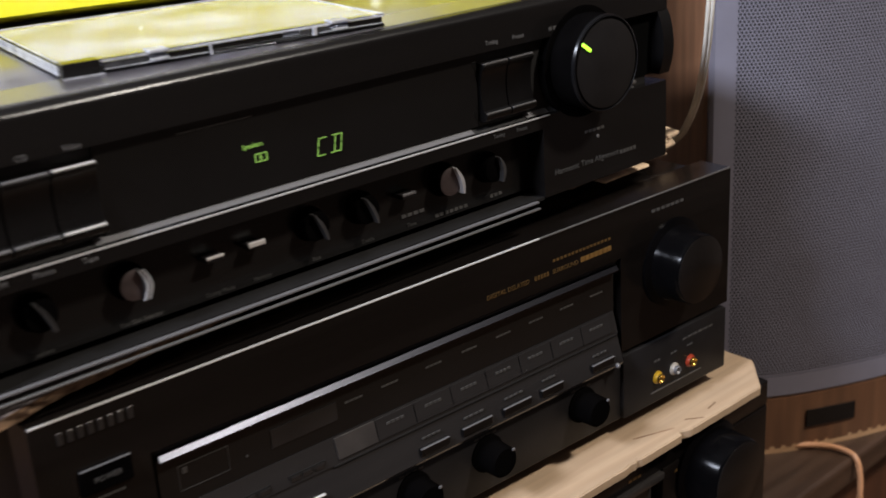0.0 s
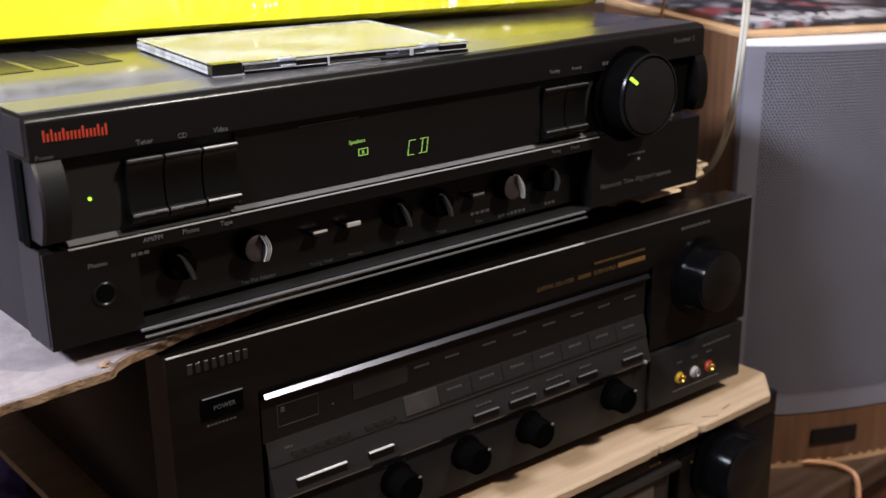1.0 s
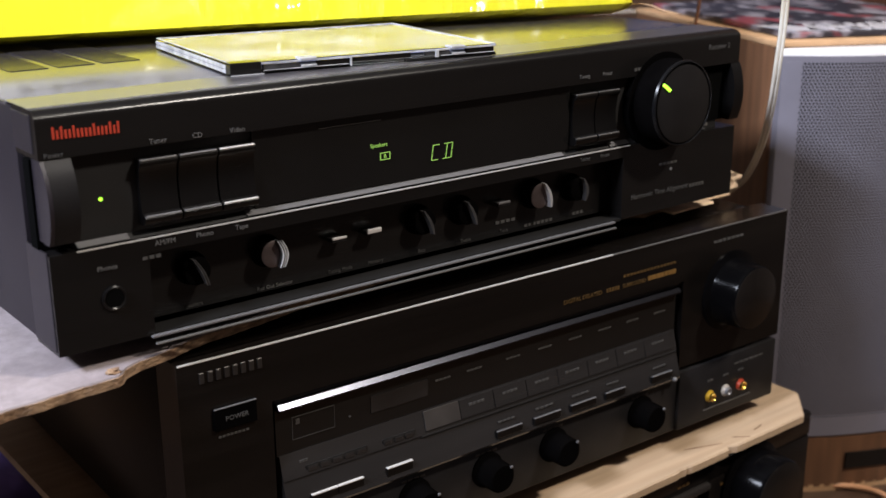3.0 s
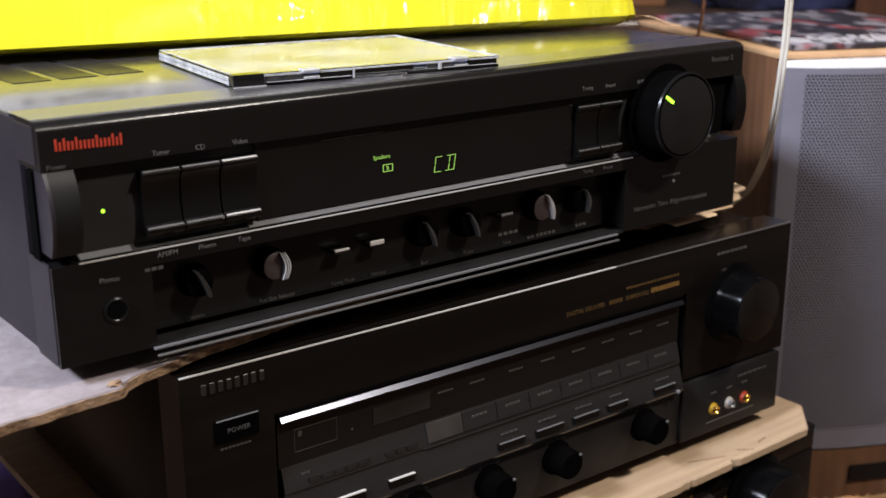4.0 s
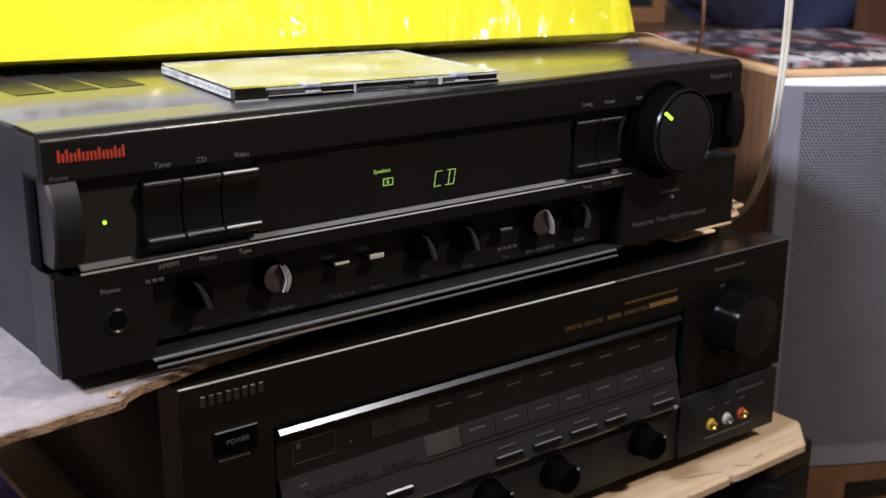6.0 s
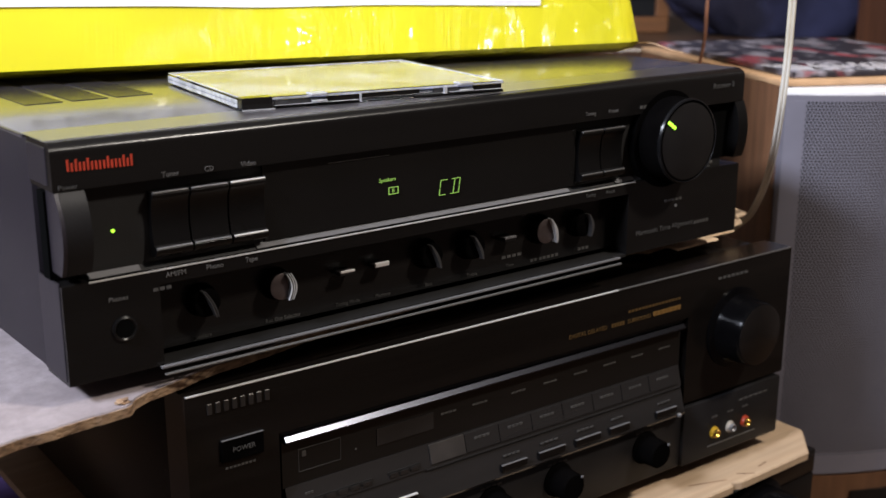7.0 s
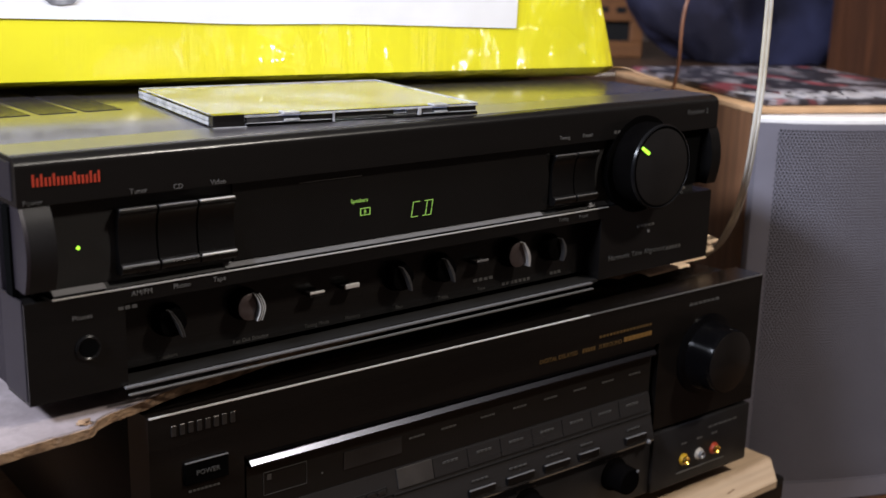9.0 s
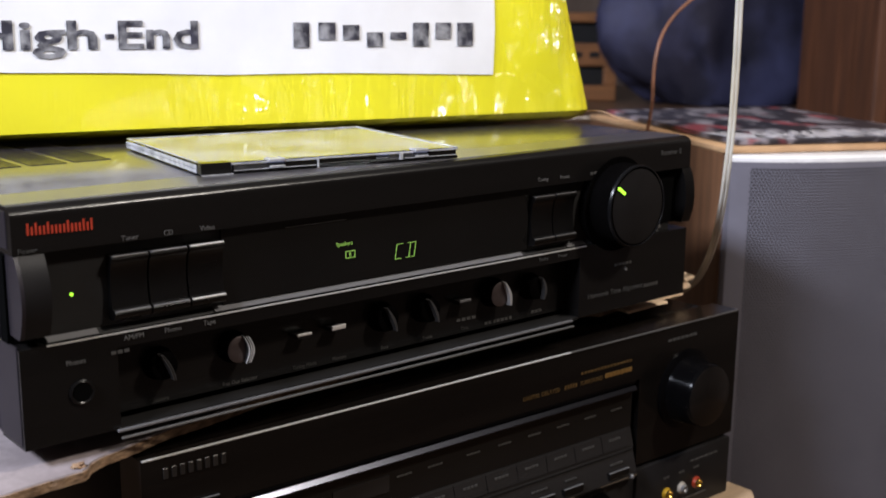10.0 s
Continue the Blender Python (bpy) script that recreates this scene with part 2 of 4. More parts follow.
def print_material():
    """A dark printed sheet: black ground, white brush lettering along its near edge, red and grey blots behind."""
    m = bpy.data.materials.new("printed_magazine")
    m.use_nodes = True
    nt = m.node_tree
    b = nt.nodes["Principled BSDF"]
    b.inputs["Roughness"].default_value = 0.35
    co = nt.nodes.new("ShaderNodeTexCoord")
    mp = nt.nodes.new("ShaderNodeMapping")
    mp.inputs["Scale"].default_value = (1.0, 0.45, 1.0)
    nt.links.new(co.outputs["Object"], mp.inputs[0])

    def noise_ramp(scale, lo, hi, off):
        mo = nt.nodes.new("ShaderNodeMapping")
        mo.inputs["Location"].default_value = (off, off, 0)
        nt.links.new(mp.outputs[0], mo.inputs[0])
        n = nt.nodes.new("ShaderNodeTexNoise")
        n.inputs["Scale"].default_value, n.inputs["Detail"].default_value = scale, 2
        nt.links.new(mo.outputs[0], n.inputs[0])
        r = nt.nodes.new("ShaderNodeMapRange")
        r.inputs["From Min"].default_value, r.inputs["From Max"].default_value = lo, hi
        nt.links.new(n.outputs["Fac"], r.inputs["Value"])
        return r.outputs[0]

    def mixed(fac, a, colour):
        x = nt.nodes.new("ShaderNodeMix")
        x.data_type = "RGBA"
        nt.links.new(fac, x.inputs[0])
        nt.links.new(a, x.inputs[6])
        x.inputs[7].default_value = (*colour, 1)
        return x.outputs[2]

    ground = nt.nodes.new("ShaderNodeRGB")
    ground.outputs[0].default_value = (0.022, 0.020, 0.026, 1)
    c = mixed(noise_ramp(62, 0.50, 0.64, 3.0), ground.outputs[0], (0.24, 0.22, 0.25))
    c = mixed(noise_ramp(30, 0.57, 0.66, 9.0), c, (0.24, 0.05, 0.06))
    nt.links.new(c, b.inputs["Base Color"])
    return m


MAGAZINE = print_material()
LETTER_WHITE = mat("white_printed_lettering", (0.45, 0.43, 0.45), 0.4, 0, 0.1, 60, 0)


# ---- building helpers ----
def part(name, bm, material, parent, label="", at=(0, 0, 0), smooth=False):
    me = bpy.data.meshes.new(name)
    bmesh.ops.recalc_face_normals(bm, faces=bm.faces)
    bm.to_mesh(me)
    bm.free()
    me.materials.append(material)
    if smooth:
        for p in me.polygons:
            p.use_smooth = True
        me.set_sharp_from_angle(angle=radians(35))
    ob = new(name, me)
    ob.parent = parent
    ob.location = at
    if label:
        ob["label"] = label
    return ob


def thing(name, m, label, category, group="", kind=""):
    ob = new(name)
    ob.empty_display_size = 0.02
    ob.matrix_world = m
    return tagged(ob, label, category, group, kind)


def block(x0, x1, y0, y1, z0, z1, bevel=0.0, seg=2, bm=None):
    bm = bm or bmesh.new()
    made = bmesh.ops.create_cube(bm, size=1)["verts"]
    for v in made:
        v.co = Vector((x0 + (v.co.x + 0.5) * (x1 - x0), y0 + (v.co.y + 0.5) * (y1 - y0), z0 + (v.co.z + 0.5) * (z1 - z0)))
    if bevel:
        edges = {e for v in made for e in v.link_edges}
        bmesh.ops.bevel(bm, geom=list(edges), offset=bevel, segments=seg, affect="EDGES", profile=0.5)
    return bm


def prism(profile, x0, x1, bm=None):
    """A (y, z) outline drawn out along x."""
    bm = bm or bmesh.new()
    a = [bm.verts.new((x0, y, z)) for y, z in profile]
    b = [bm.verts.new((x1, y, z)) for y, z in profile]
    n = len(profile)
    bm.faces.new(a)
    bm.faces.new(list(reversed(b)))
    for i in range(n):
        bm.faces.new((a[i], b[i], b[(i + 1) % n], a[(i + 1) % n]))
    return bm


def turned(profile, at, axis="y", seg=40, bm=None):
    """A turned solid: (radius, height) pairs along an axis that points to -y (or +z)."""
    bm = bm or bmesh.new()
    rings = []
    for r, h in profile:
        ring = []
        for i in range(seg):
            a = 2 * math.pi * i / seg
            u, v = r * math.cos(a), r * math.sin(a)
            p = (u, -h, v) if axis == "y" else (u, v, h)
            ring.append(bm.verts.new(Vector(p) + Vector(at)))
        rings.append(ring)
    for a, b in zip(rings, rings[1:]):
        for i in range(seg):
            bm.faces.new((a[i], a[(i + 1) % seg], b[(i + 1) % seg], b[i]))
    bm.faces.new(rings[0])
    bm.faces.new(list(reversed(rings[-1])))
    return bm


def lettering(words, size, at, material, parent, turn=(90, 0, 0), align="LEFT", name="lettering", wide=1.0, thick=0.0001, bold=0.0):
    """Printed words, as a thin mesh that stands on its surface."""
    cu = bpy.data.curves.new("words", "FONT")
    cu.body, cu.size, cu.align_x, cu.extrude, cu.resolution_u, cu.offset = words, size, align, thick, 2, bold
    tmp = bpy.data.objects.new("words", cu)
    scene.collection.objects.link(tmp)
    me = bpy.data.meshes.new_from_object(tmp.evaluated_get(bpy.context.evaluated_depsgraph_get()))
    bpy.data.objects.remove(tmp)
    bpy.data.curves.remove(cu)
    me.materials.clear()
    me.materials.append(material)
    me.transform(pose(0, 0, 0, *turn) @ Matrix.Diagonal((wide, 1, 1, 1)))
    ob = new(name, me)
    ob.parent = parent
    ob.location = at
    return ob


def bars(x0, x1, y, z, height, pieces, material, parent, at, name="printed_bar", gap=0.25):
    """Unreadable print: short plain bars."""
    bm = bmesh.new()
    w = (x1 - x0) / pieces
    for i in range(pieces):
        block(x0 + i * w, x0 + (i + 1 - gap) * w, y - 0.0002, y + 0.0003, z, z + height, bm=bm)
    return tagged(part(name, bm, material, parent, at=at), kind="stuff")


def tube(points, radius, name, material, parent=None, res=6):
    cu = bpy.data.curves.new(name, "CURVE")
    cu.dimensions, cu.bevel_depth, cu.bevel_resolution, cu.resolution_u = "3D", radius, 4, res
    sp = cu.splines.new("NURBS")
    sp.points.add(len(points) - 1)
    for p, q in zip(sp.points, points):
        p.co = (*q, 1)
    sp.use_endpoint_u, sp.order_u = True, 3
    tmp = bpy.data.objects.new(name, cu)
    scene.collection.objects.link(tmp)
    me = bpy.data.meshes.new_from_object(tmp.evaluated_get(bpy.context.evaluated_depsgraph_get()))
    bpy.data.objects.remove(tmp)
    me.materials.clear()
    me.materials.append(material)
    for p in me.polygons:
        p.use_smooth = True
    ob = new(name, me)
    ob.parent = parent
    return ob


def wobble(x, k, seed):
    return noise.noise(Vector((x * k, seed, 0.3)))


# ---- the room ----
def slab(name, x0, x1, y0, y1, z0, z1, material, label, category):
    return tagged(part(name, block(x0, x1, y0, y1, z0, z1), material, None), label, category, kind="structure")


slab("floor", -1.4, 2.3, -2.0, 2.1, -0.86, -0.80, FLOOR_WOOD, "brown wooden floor of the room", "floor")
slab("ceiling", -1.4, 2.3, -2.0, 2.1, 1.75, 1.82, CEILING_PAINT, "plain white painted ceiling", "ceiling")
slab("wall_north", -1.4, 2.3, 2.0, 2.1, -0.80, 1.75, WALL_PAINT, "plain brown panelled wall behind the equipment", "wall")
slab("wall_south", -1.4, 2.3, -2.0, -1.9, -0.80, 1.75, WALL_PAINT, "plain brown panelled wall", "wall")
slab("wall_east", 2.2, 2.3, -1.9, 2.0, -0.80, 1.75, WALL_PAINT, "plain brown panelled wall", "wall")
west = bmesh.new()
for y0, y1, z0, z1 in ((-1.9, -0.50, -0.8, 1.75), (0.30, 2.0, -0.8, 1.75), (-0.50, 0.30, -0.8, 0.80), (-0.50, 0.30, 1.60, 1.75)):
    block(-1.4, -1.3, y0, y1, z0, z1, bm=west)
wall_west = tagged(part("wall_west", west, WALL_PAINT, None), "plain brown panelled wall with a window opening", "wall", kind="structure")
win = thing("window_1", pose(-1.35, -0.10, 0.80), "white framed window that lets in daylight", "window", kind="structure")
for a in ((-0.02, 0.02, -0.40, -0.36, 0, 0.8), (-0.02, 0.02, 0.36, 0.40, 0, 0.8), (-0.02, 0.02, -0.36, 0.36, 0, 0.04), (-0.02, 0.02, -0.36, 0.36, 0.76, 0.8)):
    part("window_frame", block(*a, 0.004), CEILING_PAINT, win)
pane = part("pane", block(-0.003, 0.003, -0.36, 0.36, 0.04, 0.76), CLEAR, win)
pane.visible_shadow = False
lamp = thing("ceiling_lamp", pose(0.92, -1.08, 1.75), "round ceiling lamp with a pale metal ring", "lamp")
part("ceiling_plate", turned([(0.30, -0.0), (0.30, -0.02), (0.27, -0.03)], (0, 0, 0), "z"), TRIM, lamp)
for i in range(4):
    a = math.pi / 2 * i
    part("rod", block(0.285 * math.cos(a) - 0.004, 0.285 * math.cos(a) + 0.004, 0.285 * math.sin(a) - 0.004, 0.285 * math.sin(a) + 0.004, -0.26, -0.018),
         TRIM, lamp)


# ---- table under everything ----
table = thing("table", pose(0.4, 0.3, -0.80), "dark stained wooden table with a glossy top", "table")
part("tabletop", block(-0.85, 0.53, -0.312, 0.175, 0.488, 0.510, 0.003), DARK_WOOD, table)
part("apron", block(-0.80, 0.48, -0.285, -0.265, 0.40, 0.488), RED_WOOD, table, "red-brown front board")
for lx, ly in ((-0.78, -0.23), (0.46, -0.23), (-0.78, 0.03), (0.46, 0.03)):
    part("leg", block(lx - 0.03, lx + 0.03, ly - 0.03, ly + 0.03, 0.0, 0.488, 0.004), RED_WOOD, table)

# ---- upper receiver ----
rec = thing("stereo_receiver", pose(0, 0, -0.0095), "black stereo receiver with green display showing CD, on torn card", "receiver")
RO = (0, 0, 0.0095)
R = lambda name, bm, m, label="", smooth=False: part(name, bm, m, rec, label, RO, smooth)

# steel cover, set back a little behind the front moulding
R("cover", block(0.0005, 0.4295, 0.026, 0.345, 0.001, 0.0998, 0.0006, 2), COVER_SHADED, "charcoal painted steel cover, sides toned dark for shade", True)
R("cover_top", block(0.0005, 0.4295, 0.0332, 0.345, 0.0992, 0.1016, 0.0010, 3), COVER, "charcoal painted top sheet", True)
R("chassis_bottom", block(0.004, 0.426, 0.012, 0.34, -0.001, 0.003), BLACK_MATT)

# front moulding: upper strip, display band set back, sloping ledge, lower panel with a long recess
brow = [(0.0066 - 0.0066 * math.cos(radians(90 - 7.5 * i)), 0.0974 + 0.0042 * math.sin(radians(90 - 7.5 * i))) for i in range(13)]
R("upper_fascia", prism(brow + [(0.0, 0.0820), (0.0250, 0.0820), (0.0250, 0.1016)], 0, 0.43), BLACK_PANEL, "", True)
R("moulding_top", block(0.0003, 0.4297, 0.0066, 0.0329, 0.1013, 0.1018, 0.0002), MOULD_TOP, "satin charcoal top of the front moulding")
R("band", block(0.0125, 0.4175, 0.0050, 0.0250, 0.0425, 0.0825), BLACK_MATT)
# ledge's lit stretches in pale pieces; the bed between stays dark as shade
for x0, x1 in ((0.0128, 0.0350), (0.0905, 0.2855), (0.3215, 0.3370)):
    R("ledge", prism([(0.0045, 0.0458), (0.0016, 0.0440), (0.0018, 0.0437), (0.0045, 0.0437)], x0, x1), TRIM, "lit stretch of the ledge, toned pale")
R("ledge_bed", prism([(0.0055, 0.0460), (0.0020, 0.0433), (0.0055, 0.0433)], 0.0125, 0.405), BLACK_MATT)
lower = bmesh.new()
prism([(0.0, 0.0), (0.0, 0.0430), (0.0250, 0.0430), (0.0250, 0.0)], 0.0, 0.042, lower)
prism([(0.0, 0.0), (0.0, 0.0430), (0.0250, 0.0430), (0.0250, 0.0)], 0.331, 0.430, lower)
prism([(0.0, 0.0365), (0.0, 0.0430), (0.0250, 0.0430), (0.0250, 0.0365)], 0.042, 0.331, lower)
R("lower_fascia", lower, BLACK_PANEL)
# bright strip for the light caught on the lower panel's top edge
R("upper_line", block(0.0115, 0.336, -0.0003, 0.0006, 0.0427, 0.0432), CHROME, "thin bright line")
R("recess_back", block(0.040, 0.333, 0.0120, 0.0190, -0.0005, 0.0385), BLACK_PANEL, "smooth black recessed panel")
R("recess_floor", block(0.042, 0.331, 0.0005, 0.0120, -0.0010, 0.0005), BLACK_MATT)
R("door_lip", block(0.0395, 0.3235, -0.0030, -0.0008, -0.0005, 0.0006, 0.0003), TRIM, "bright lower lip")
R("door_lip", block(0.0405, 0.3235, -0.0042, -0.0024, -0.0034, -0.0025, 0.0003), STEEL_DARK, "dull second lip")
# left and right ends of the band: bulging caps
bulge = [(0.0240, 0.0475)] + [(0.0005 - 0.0062 * math.sin(math.pi * (0.06 + 0.94 * i / 10)) ** 0.8, 0.0475 + 0.0345 * i / 10) for i in range(11)] + [(0.0240, 0.0820)]
R("power_button", prism(bulge, 0.0022, 0.0128), BLACK_SATIN, "curved power button at the corner", True)
R("end_cap", prism([(y * 0.7 if y < 0 else y, z) for y, z in bulge], 0.4225, 0.4312), KEY_BLACK, "curved end cap", True)
# black sheet laid over the band as the shade of the recess
R("cap_shade", block(0.3900, 0.4224, 0.0044, 0.0052, 0.0475, 0.0818), HOLE, "black sheet for the shade beside the end cap")
R("side_slit", block(-0.0007, 0.0020, 0.0095, 0.0165, 0.0440, 0.0810), HOLE, "dark gap in the side")
R("side_cheek", block(-0.0004, 0.0005, 0.0020, 0.0255, 0.0015, 0.0440, 0.0003), COVER_SHADED, "painted side cheek")
R("side_cheek", block(-0.0004, 0.0005, 0.0045, 0.0255, 0.0840, 0.0995, 0.0003), COVER_SHADED, "painted side cheek")
R("side_cheek", prism([(0.0094, 0.0478)] + bulge[1:-1] + [(0.0094, 0.0818)], 0.0004, 0.0021), COVER_SHADED, "painted cheek beside the power button", True)
R("display_window", block(0.0955, 0.2905, 0.0036, 0.0060, 0.0462, 0.0819), BLACK_GLOSS, "glossy black display window")
R("window_line", block(0.130, 0.165, 0.0032, 0.0036, 0.0778, 0.0780), STEEL_DARK)

# rocker keys
rocker = [(0.0050, 0.0484), (-0.0004, 0.0484), (-0.0022, 0.0492), (-0.0030, 0.0506), (-0.0030, 0.0518), (-0.0022, 0.0528), (-0.0006, 0.0534)]
rocker += [(-0.0006 + 0.0012 * math.sin(math.pi * i / 7), 0.0534 + 0.0196 * i / 7) for i in range(1, 7)]
rocker += [(-0.0008, 0.0730), (-0.0020, 0.0742), (-0.0022, 0.0754), (-0.0010, 0.0766), (0.0050, 0.0766)]
rocker = [(y + 0.0016, z) for y, z in rocker]
for x0, x1, up_edge, low_edge in ((0.0412, 0.0580, STEEL_DARK, TRIM), (0.0589, 0.0767, TRIM, TRIM), (0.0776, 0.0950, CHROME, CHROME),
                                  (0.2915, 0.3080, STEEL_DARK, STEEL_DARK), (0.3089, 0.3255, STEEL_DARK, STEEL_DARK)):
    key = R("rocker_key", prism(rocker, x0, x1), KEY_BLACK, "concave black rocker key", True)
    # lip highlights as metal-toned strips, graded from dim to bright key by key
    part("key_edge", block(x0 + 0.0003, x1 - 0.0003, -0.0007, 0.0008, 0.0759, 0.0767, 0.0003), up_edge, key, "upper lip highlight strip")
    part("key_edge", block(x0 + 0.0003, x1 - 0.0003, -0.0015, -0.0004, 0.0520, 0.0528, 0.0003), low_edge, key, "lower lip highlight strip")

# volume knob in its dark round dish
R("knob_dish", turned([(0.0285, -0.004), (0.0285, 0.0003), (0.0275, 0.0004), (0.0262, 0.0004)], (0.3615, 0.0, 0.0655), seg=56), KNOB_BLACK, "round dark dish", True)
kn = R("volume_knob", turned([(0.0235, -0.001), (0.0246, 0.003), (0.0247, 0.0135), (0.0241, 0.0156), (0.0226, 0.0164), (0.0205, 0.0162)], (0.3608, 0, 0.0662), seg=64),
       KNOB_BLACK, "large round black volume knob", True)
part("knob_rim", turned([(0.0245, 0.0146), (0.0248, 0.0154), (0.0243, 0.0166), (0.0236, 0.0169), (0.0231, 0.0160)], (0.3608, 0, 0.0662), seg=64), KNOB_RIM, kn,
     "thin shiny rim", smooth=True)
part("face", turned([(0.0222, 0.0158), (0.0222, 0.0166), (0.0215, 0.0168)], (0.3608, 0, 0.0662), seg=64), BLACK_SATIN, kn, "flat satin face", smooth=True)
mark = block(-0.0035, 0.0035, -0.0180, -0.0166, -0.0009, 0.0009, 0.0004)
mark.transform(pose(0.3452, 0, 0.0770, 0, 34, 0))
part("knob_light", mark, LED_GLOW, kn, "lit green mark")
# small metal-toned block put in as a glint beside the dish
part("dish_glint", block(0.3955, 0.4030, -0.0010, 0.0010, 0.0462, 0.0480, 0.0005), STEEL_DARK, rec, at=RO)

# power light, headphone socket, small white dot
R("power_light", turned([(0.0008, -0.004), (0.0008, 0.0004)], (0.0252, 0.005, 0.0618), seg=16), LED_GLOW, "small green power light")
sock = R("headphone_socket", turned([(0.0055, -0.001), (0.0055, 0.0008), (0.0047, 0.0013), (0.0040, 0.0008), (0.0036, -0.002)], (0.0252, 0, 0.0205), seg=32), KEY_BLACK,
         "ringed headphone socket", True)
part("socket_hole", turned([(0.0039, -0.003), (0.0039, 0.0010)], (0.0252, 0, 0.0205), seg=28), HOLE, sock)
R("white_dot", turned([(0.0010, -0.001), (0.0010, 0.0004)], (0.3722, 0, 0.0240), seg=12), PRINT)

# knobs and keys inside the recess
BRIGHT_RIDGE = mat("bright_satin_ridge", (0.46, 0.45, 0.45), 0.34, 0.5, 0.12, 300, 0.05, 900)


def small_knob(x, z, r, ridge, label, face=None, lines=0, lean=(-0.41, 0.88, 0.14)):
    """A round knob with a curved grip ridge that leans over its face; the finer ones carry bright lines on the ridge."""
    k = R("tone_knob", turned([(r * 1.12, -0.001), (r * 1.12, 0.0012), (r, 0.0020), (r * 0.97, 0.0062), (r * 0.92, 0.0071), (r * 0.80, 0.0075)], (x, 0.0120, z), seg=32), KNOB_BLACK, label, True)
    if face:
        part("face", turned([(r * 0.92, 0.0068), (r * 0.92, 0.0077), (r * 0.84, 0.0080), (r * 0.3, 0.0078)], (x, 0.0120, z), seg=32), face, k, "brown spun metal face", smooth=True)

    def grip(off, half, low, high, m, nm, note):
        bm = bmesh.new()
        rings = []
        for i in range(15):
            t = i / 14
            cx = x + r * (lean[0] + lean[1] * t + lean[2] * math.sin(math.pi * t) + off)
            cz = z + r * (0.94 - 1.86 * t)
            w = half * r * (0.55 + 0.75 * math.sin(math.pi * t))
            rings.append([bm.verts.new((cx + q * w, 0.0120 - h, cz)) for q, h in ((-1, low), (-0.6, high), (0.6, high), (1, low))])
        for p, q in zip(rings, rings[1:]):
            for n in range(4):
                bm.faces.new((p[n], q[n], q[(n + 1) % 4], p[(n + 1) % 4]))
        bm.faces.new(rings[0])
        bm.faces.new(list(reversed(rings[-1])))
        return part(nm, bm, m, k, note, smooth=True)

    grip(0.0, 0.16, 0.0065, 0.0102, ridge, "pointer", "curved grip ridge")
    for i in range(lines):
        grip(-0.10 + 0.17 * i, 0.035, 0.0098, 0.0106, CHROME if face else DIM_METAL, "pointer_line", "fine bright line")
    return k


small_knob(0.0662, 0.0222, 0.0068, RIDGE, "dark round selector knob", None, 2)
small_knob(0.1042, 0.0228, 0.0069, RIDGE, "round selector knob with a brown metal face", KNOB_FACE, 3, (0.22, 0.12, 0.34))
small_knob(0.1925, 0.0222, 0.0070, RIDGE, "dark bass knob")
small_knob(0.2208, 0.0222, 0.0070, RIDGE, "dark treble knob")
small_knob(0.2713, 0.0230, 0.0075, BRIGHT_RIDGE, "round knob with a bright curved ridge", KNOB_FACE, 0, (0.16, 0.62, 0.22))
small_knob(0.3012, 0.0218, 0.0070, RIDGE, "dark round knob", None, 0, (0.10, 0.25, 0.30))
for x, m, hh in ((0.1410, CHROME, 0.0013), (0.1613, CHROME, 0.0024), (0.2457, TRIM, 0.0014)):
    b = R("push_key", block(x - 0.0042, x + 0.0042, 0.0055, 0.0120, 0.0212, 0.0233, 0.0004), BLACK_SATIN)
    part("key_top", block(x - 0.0042, x + 0.0042, 0.0050, 0.0062, 0.0233 - hh / 2, 0.0233 + hh / 2, 0.0004), m, b, "bright key edge")

# print on the front; the maker's mark is plain red blocks
logo = bmesh.new()
for i in range(17):
    x = 0.0064 + 0.00166 * i
    z0 = 0.0898 - 0.026 * (x - 0.0064)
    block(x, x + 0.0009, -0.0002, 0.0003, z0, z0 + (0.0048 if i in (0, 2, 5, 10, 14, 16) else 0.0034), bm=logo)
tagged(R("red_maker_mark", logo, RED_PRINT, "small red printed mark"), kind="stuff")
T = lambda words, size, x, z, y=-0.0002, m=PRINT, **k: lettering(words, size, (RO[0] + x, RO[1] + y, RO[2] + z), m, rec, **k)
T("Power", 0.0030, 0.0022, 0.0826, m=PRINT_DIM)
T("Tuner", 0.0032, 0.0460, 0.0826)
T("CD", 0.0032, 0.0655, 0.0826)
T("Video", 0.0032, 0.0830, 0.0826)
T("AM/FM", 0.0032, 0.0450, 0.0392)
T("Phono", 0.0032, 0.0640, 0.0392)
T("Tape", 0.0032, 0.0830, 0.0392)
T("Phones", 0.0030, 0.0190, 0.0330)
T("Tuning", 0.0030, 0.2935, 0.0850, m=PRINT)
T("Preset", 0.0030, 0.3115, 0.0850, m=PRINT)
T("Tuning", 0.0028, 0.2960, 0.0392, m=PRINT_DIM)
T("Preset", 0.0028, 0.3120, 0.0392, m=PRINT_DIM)
T("Harmonic Time Alignment", 0.0044, 0.3384, 0.0102, m=PRINT_DIM, wide=1.06)
T("Speakers", 0.0027, 0.0610, 0.0040, 0.0117, PRINT_DIM)
T("Rec Out Selector", 0.0027, 0.0985, 0.0040, 0.0117, PRINT)
T("Tuning Mode", 0.0027, 0.1375, 0.0042, 0.0117, PRINT_DIM)
T("Memory", 0.0027, 0.1612, 0.0042, 0.0117, PRINT_DIM)
T("Bass", 0.0027, 0.1925, 0.0042, 0.0117, PRINT_DIM)
T("Treble", 0.0027, 0.2205, 0.0042, 0.0117, PRINT_DIM)
